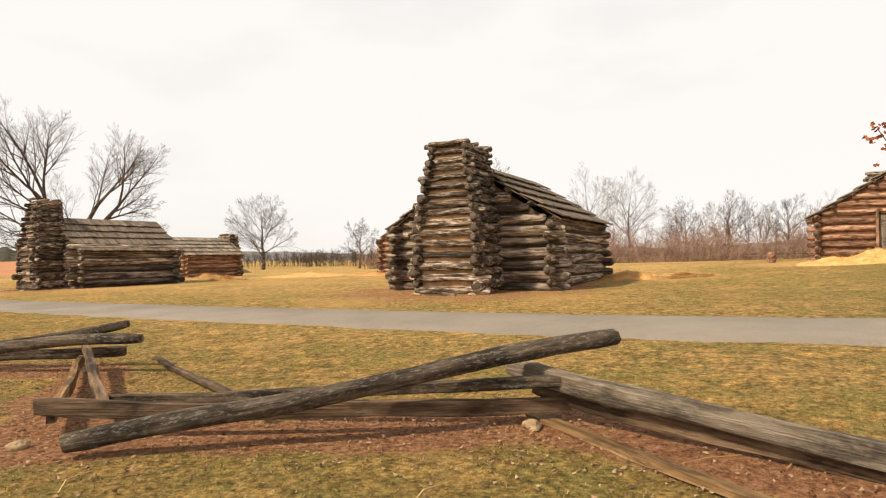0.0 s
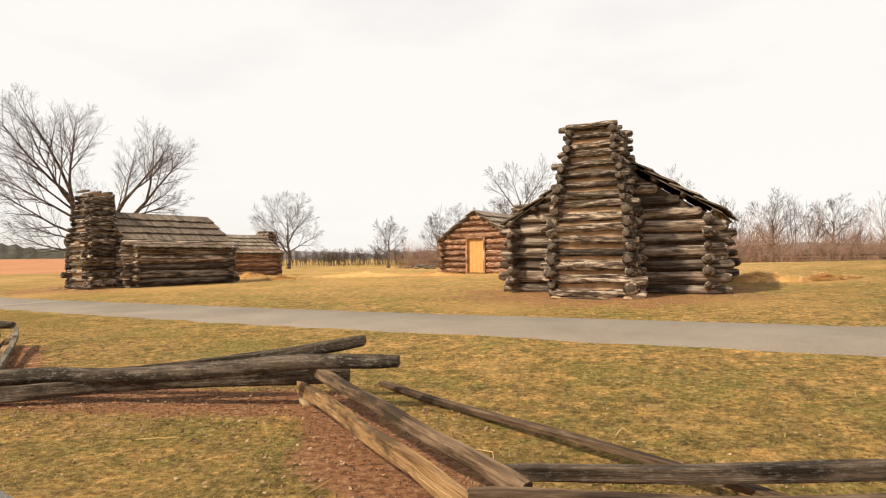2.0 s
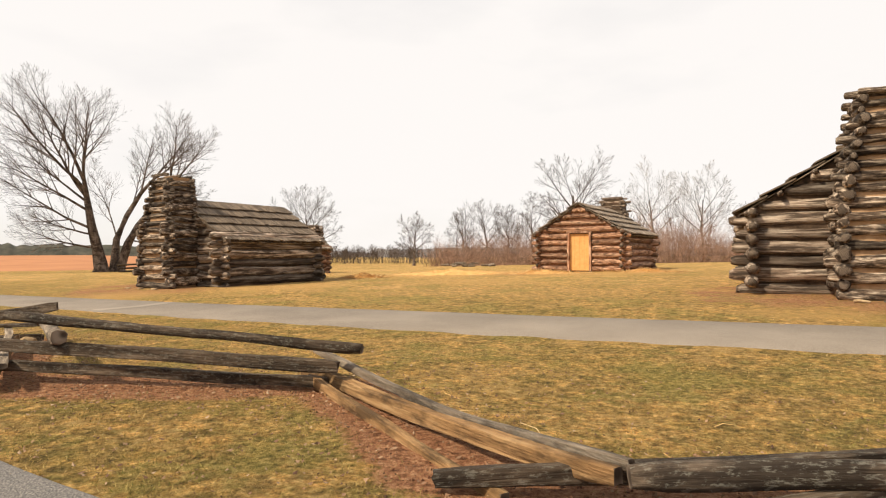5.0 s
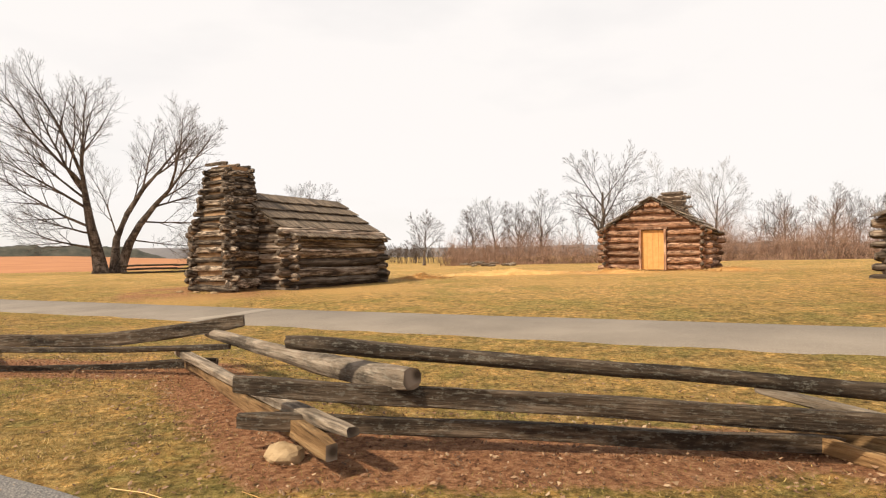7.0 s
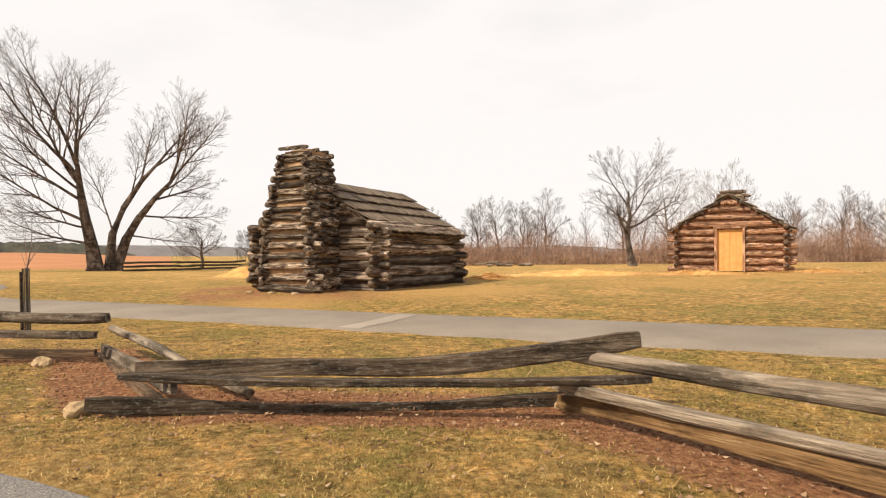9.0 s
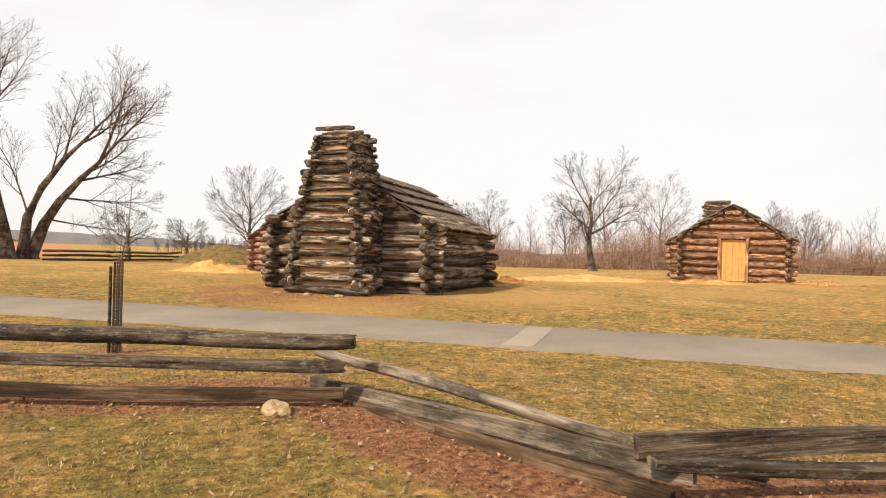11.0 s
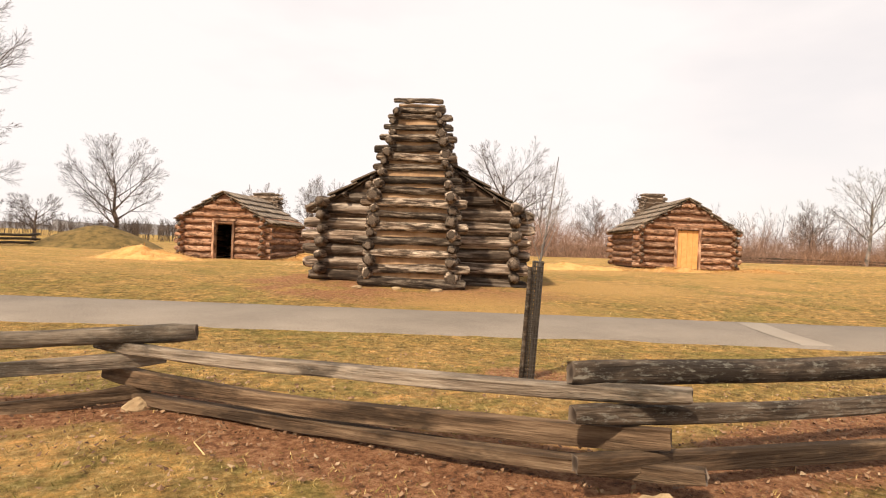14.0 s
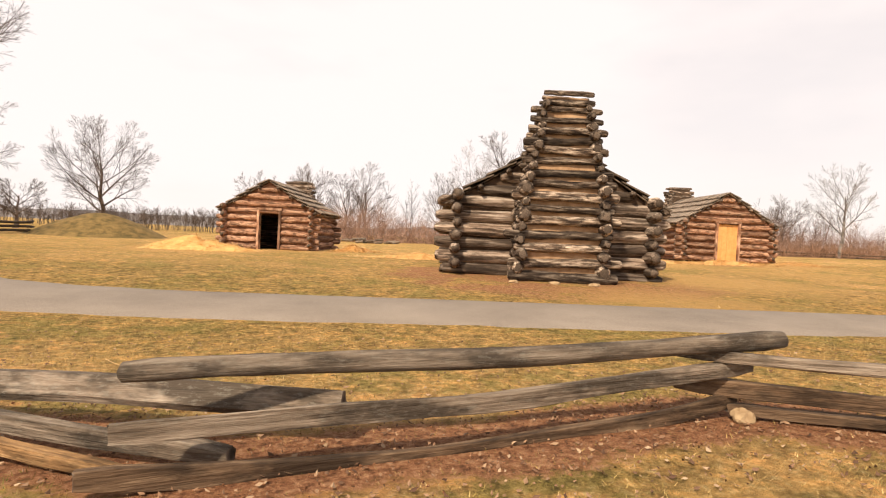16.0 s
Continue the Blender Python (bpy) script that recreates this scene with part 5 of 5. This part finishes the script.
# ---- turf, leaves and litter: too many to count ----
def scatter(name, count, p0, p1, s0, s1, size, width, material, label, seed, keep, stand=1.0, width_var=0.5):
    g = np.random.default_rng(seed)
    v, f = [], []
    while count > 0:
        count -= 1
        s, p = g.uniform(s0, s1), p0 + (p1 - p0) * g.random() ** 1.15
        x, y = sp(s, p)
        if not keep(s, p, x, y):
            continue
        h, a, b, e = g.uniform(*size), g.uniform(0, 6.283), g.uniform(0, 6.283), g.uniform(0.1, 1.1) * stand
        w = width * (1 + width_var * g.uniform(-1, 1))
        z = lift(x, y) + 0.018 * noise.noise((x * 1.1, y * 1.1, 0)) + 0.008 * noise.noise((x * 4, y * 4, 3)) - 0.004
        wx, wy = math.cos(a) * w, math.sin(a) * w
        ox, oy, oz = math.cos(b) * math.cos(e) * h, math.sin(b) * math.cos(e) * h, math.sin(e) * h
        n0 = len(v)
        v += [(x - wx, y - wy, z), (x + wx, y + wy, z), (x + ox, y + oy, z + oz)]
        f.append((n0, n0 + 1, n0 + 2))
    return tagged(mesh_part(name, v, f, material), label, "grass", kind="stuff")


def on_turf(s, p, x, y):
    if p < float(np.interp(s, P_S, P_EDGE)) + 0.1 * random.random() - 0.04:
        return False
    if float(np.interp(s, R_S, R_NEAR)) - 0.03 < p < float(np.interp(s, R_S, R_FAR)) + 0.03:
        return False
    if p < 7:
        q = near_zig(x, y)
        if q < 0.75 and random.random() > 0.05 + 0.85 * max(0, q - 0.15) / 0.6:
            return False
    return True


scatter("near_grass", 230000, 2.0, 7.6, -3, 20, (0.012, 0.042), 0.0026, M_GRASS, "short dry winter grass, yellow and green", 1, on_turf)
scatter("bleached_grass", 230000, 2.0, 7.6, 16, 38, (0.012, 0.042), 0.0026, M_GRASS_PALE, "short bleached winter grass, straw-coloured", 12, on_turf)
scatter("far_grass", 230000, 7.0, 26, -6, 44, (0.012, 0.034), 0.0042, M_GRASS_FAR, "short dry winter grass, yellow and green", 2, on_turf)
scatter("loose_straw", 11000, 9.3, 30, -4, 44, (0.08, 0.20), 0.006, M_STRAWS, "wisps of straw strewn over the turf", 3, lambda s, p, x, y: any(math.hypot(x - cx, y - cy) < r * 1.1 for cx, cy, r, k in STRAW_SPOTS), 0.3)


def leaf_litter(count, seed):
    g = np.random.default_rng(seed)
    v, f = [], []
    for k in range(count):
        s, p = g.uniform(-3, 38), g.uniform(1.9, 6.6)
        x, y = sp(s, p)
        if near_zig(x, y) > 0.9 and g.random() > 0.30:
            continue
        z = lift(x, y) + 0.012
        a = g.uniform(0, 6.283)
        h = 0.008 + 0.016 * g.random() ** 2
        w = h * g.uniform(0.45, 0.75)
        t1, t2 = g.uniform(-0.015, 0.02), g.uniform(0, 0.02)
        c, q = math.cos(a), math.sin(a)
        n0 = len(v)
        for lx, ly, lz in ((-h, 0, t1), (0, -w, 0), (h, 0, t2), (0, w, 0.008)):
            v.append((x + c * lx - q * ly, y + q * lx + c * ly, z + max(lz, 0)))
        f += [(n0, n0 + 1, n0 + 2), (n0, n0 + 2, n0 + 3)]
    return tagged(mesh_part("leaf_litter", v, f, M_LEAVES), "pale dead leaves scattered under the fence", "leaves", kind="stuff")


M_LEAVES = blade_material("dead_leaf_litter", [(0.0, (0.08, 0.04, 0.022)), (0.45, (0.24, 0.135, 0.075)), (0.8, (0.33, 0.205, 0.115)), (1.0, (0.44, 0.31, 0.19))])
leaf_litter(34000, 5)


def clods(count, seed):
    g = np.random.default_rng(seed)
    v, f = [], []
    for k in range(count):
        s, p = g.uniform(-3, 38), g.uniform(1.9, 6.6)
        x, y = sp(s, p)
        if near_zig(x, y) > 0.55:
            continue
        r = g.uniform(0.004, 0.013)
        z = lift(x, y) + r * 0.2
        n0 = len(v)
        for d in ((1, 0, 0), (-0.5, 0.9, 0), (-0.5, -0.9, 0), (0.1, 0.1, 0.9), (0, 0, -0.6)):
            v.append((x + d[0] * r * g.uniform(0.6, 1.4), y + d[1] * r * g.uniform(0.6, 1.4), z + d[2] * r))
        f += [(n0, n0 + 1, n0 + 3), (n0 + 1, n0 + 2, n0 + 3), (n0 + 2, n0, n0 + 3), (n0 + 1, n0, n0 + 4), (n0 + 2, n0 + 1, n0 + 4), (n0, n0 + 2, n0 + 4)]
    return tagged(mesh_part("soil_clods", v, f, M_SOIL), "small clods of red earth along the fence", "soil", kind="stuff")


M_SOIL = blade_material("red_soil_clods", [(0.0, (0.08, 0.03, 0.014)), (0.6, (0.22, 0.095, 0.04)), (1.0, (0.36, 0.20, 0.11))])
clods(14000, 8)


def twigs(count, seed):
    rng = random.Random(seed)
    v, f = [], []
    for k in range(count):
        s, p = rng.uniform(-2, 37), rng.uniform(2.0, 6.2)
        x, y = sp(s, p)
        a, ln = rng.uniform(0, 6.283), rng.uniform(0.15, 0.55)
        z = lift(x, y) + 0.015
        q = Vector((x, y, z))
        d = Vector((math.cos(a), math.sin(a), 0)) * ln
        bow = Vector((-math.sin(a), math.cos(a), 0)) * rng.uniform(-0.06, 0.06)
        tube(v, f, [q, q + d * 0.5 + bow + Vector((0, 0, 0.012)), q + d], [0.004, 0.0035, 0.002], 3)
    return tagged(mesh_part("fallen_twigs", v, f, M_STRAWS), "thin pale twigs lying in the grass", "twigs", kind="stuff")


twigs(70, 4)


# ---- footing stones and a stray board at the chimneys ----
for k, (x, y, r) in enumerate([(-0.5, 16.35, 0.10), (0.4, 16.0, 0.08), (0.95, 15.75, 0.11), (-18.9, 25.15, 0.10), (-18.2, 24.75, 0.09), (-19.6, 25.6, 0.09)]):
    tagged(stone(x, y, r, k + 21.0, 0.45, 0.15), "flat field stone at the foot of a log chimney", "stone", "footing stones")
bb = tagged(new("stray_board"), "short pale board on the bare earth by the chimney", "board")
bb.matrix_world = pose(0.2, 15.95, lift(0.2, 15.95))
bpy.context.view_layer.update()
rail(bb, (-0.25, 16.15, lift(-0.25, 16.15) + 0.03), (0.55, 15.72, lift(0.55, 15.72) + 0.03), 0.03, 0.09, M_RAIL_GREY, 6.1, kind="plank")
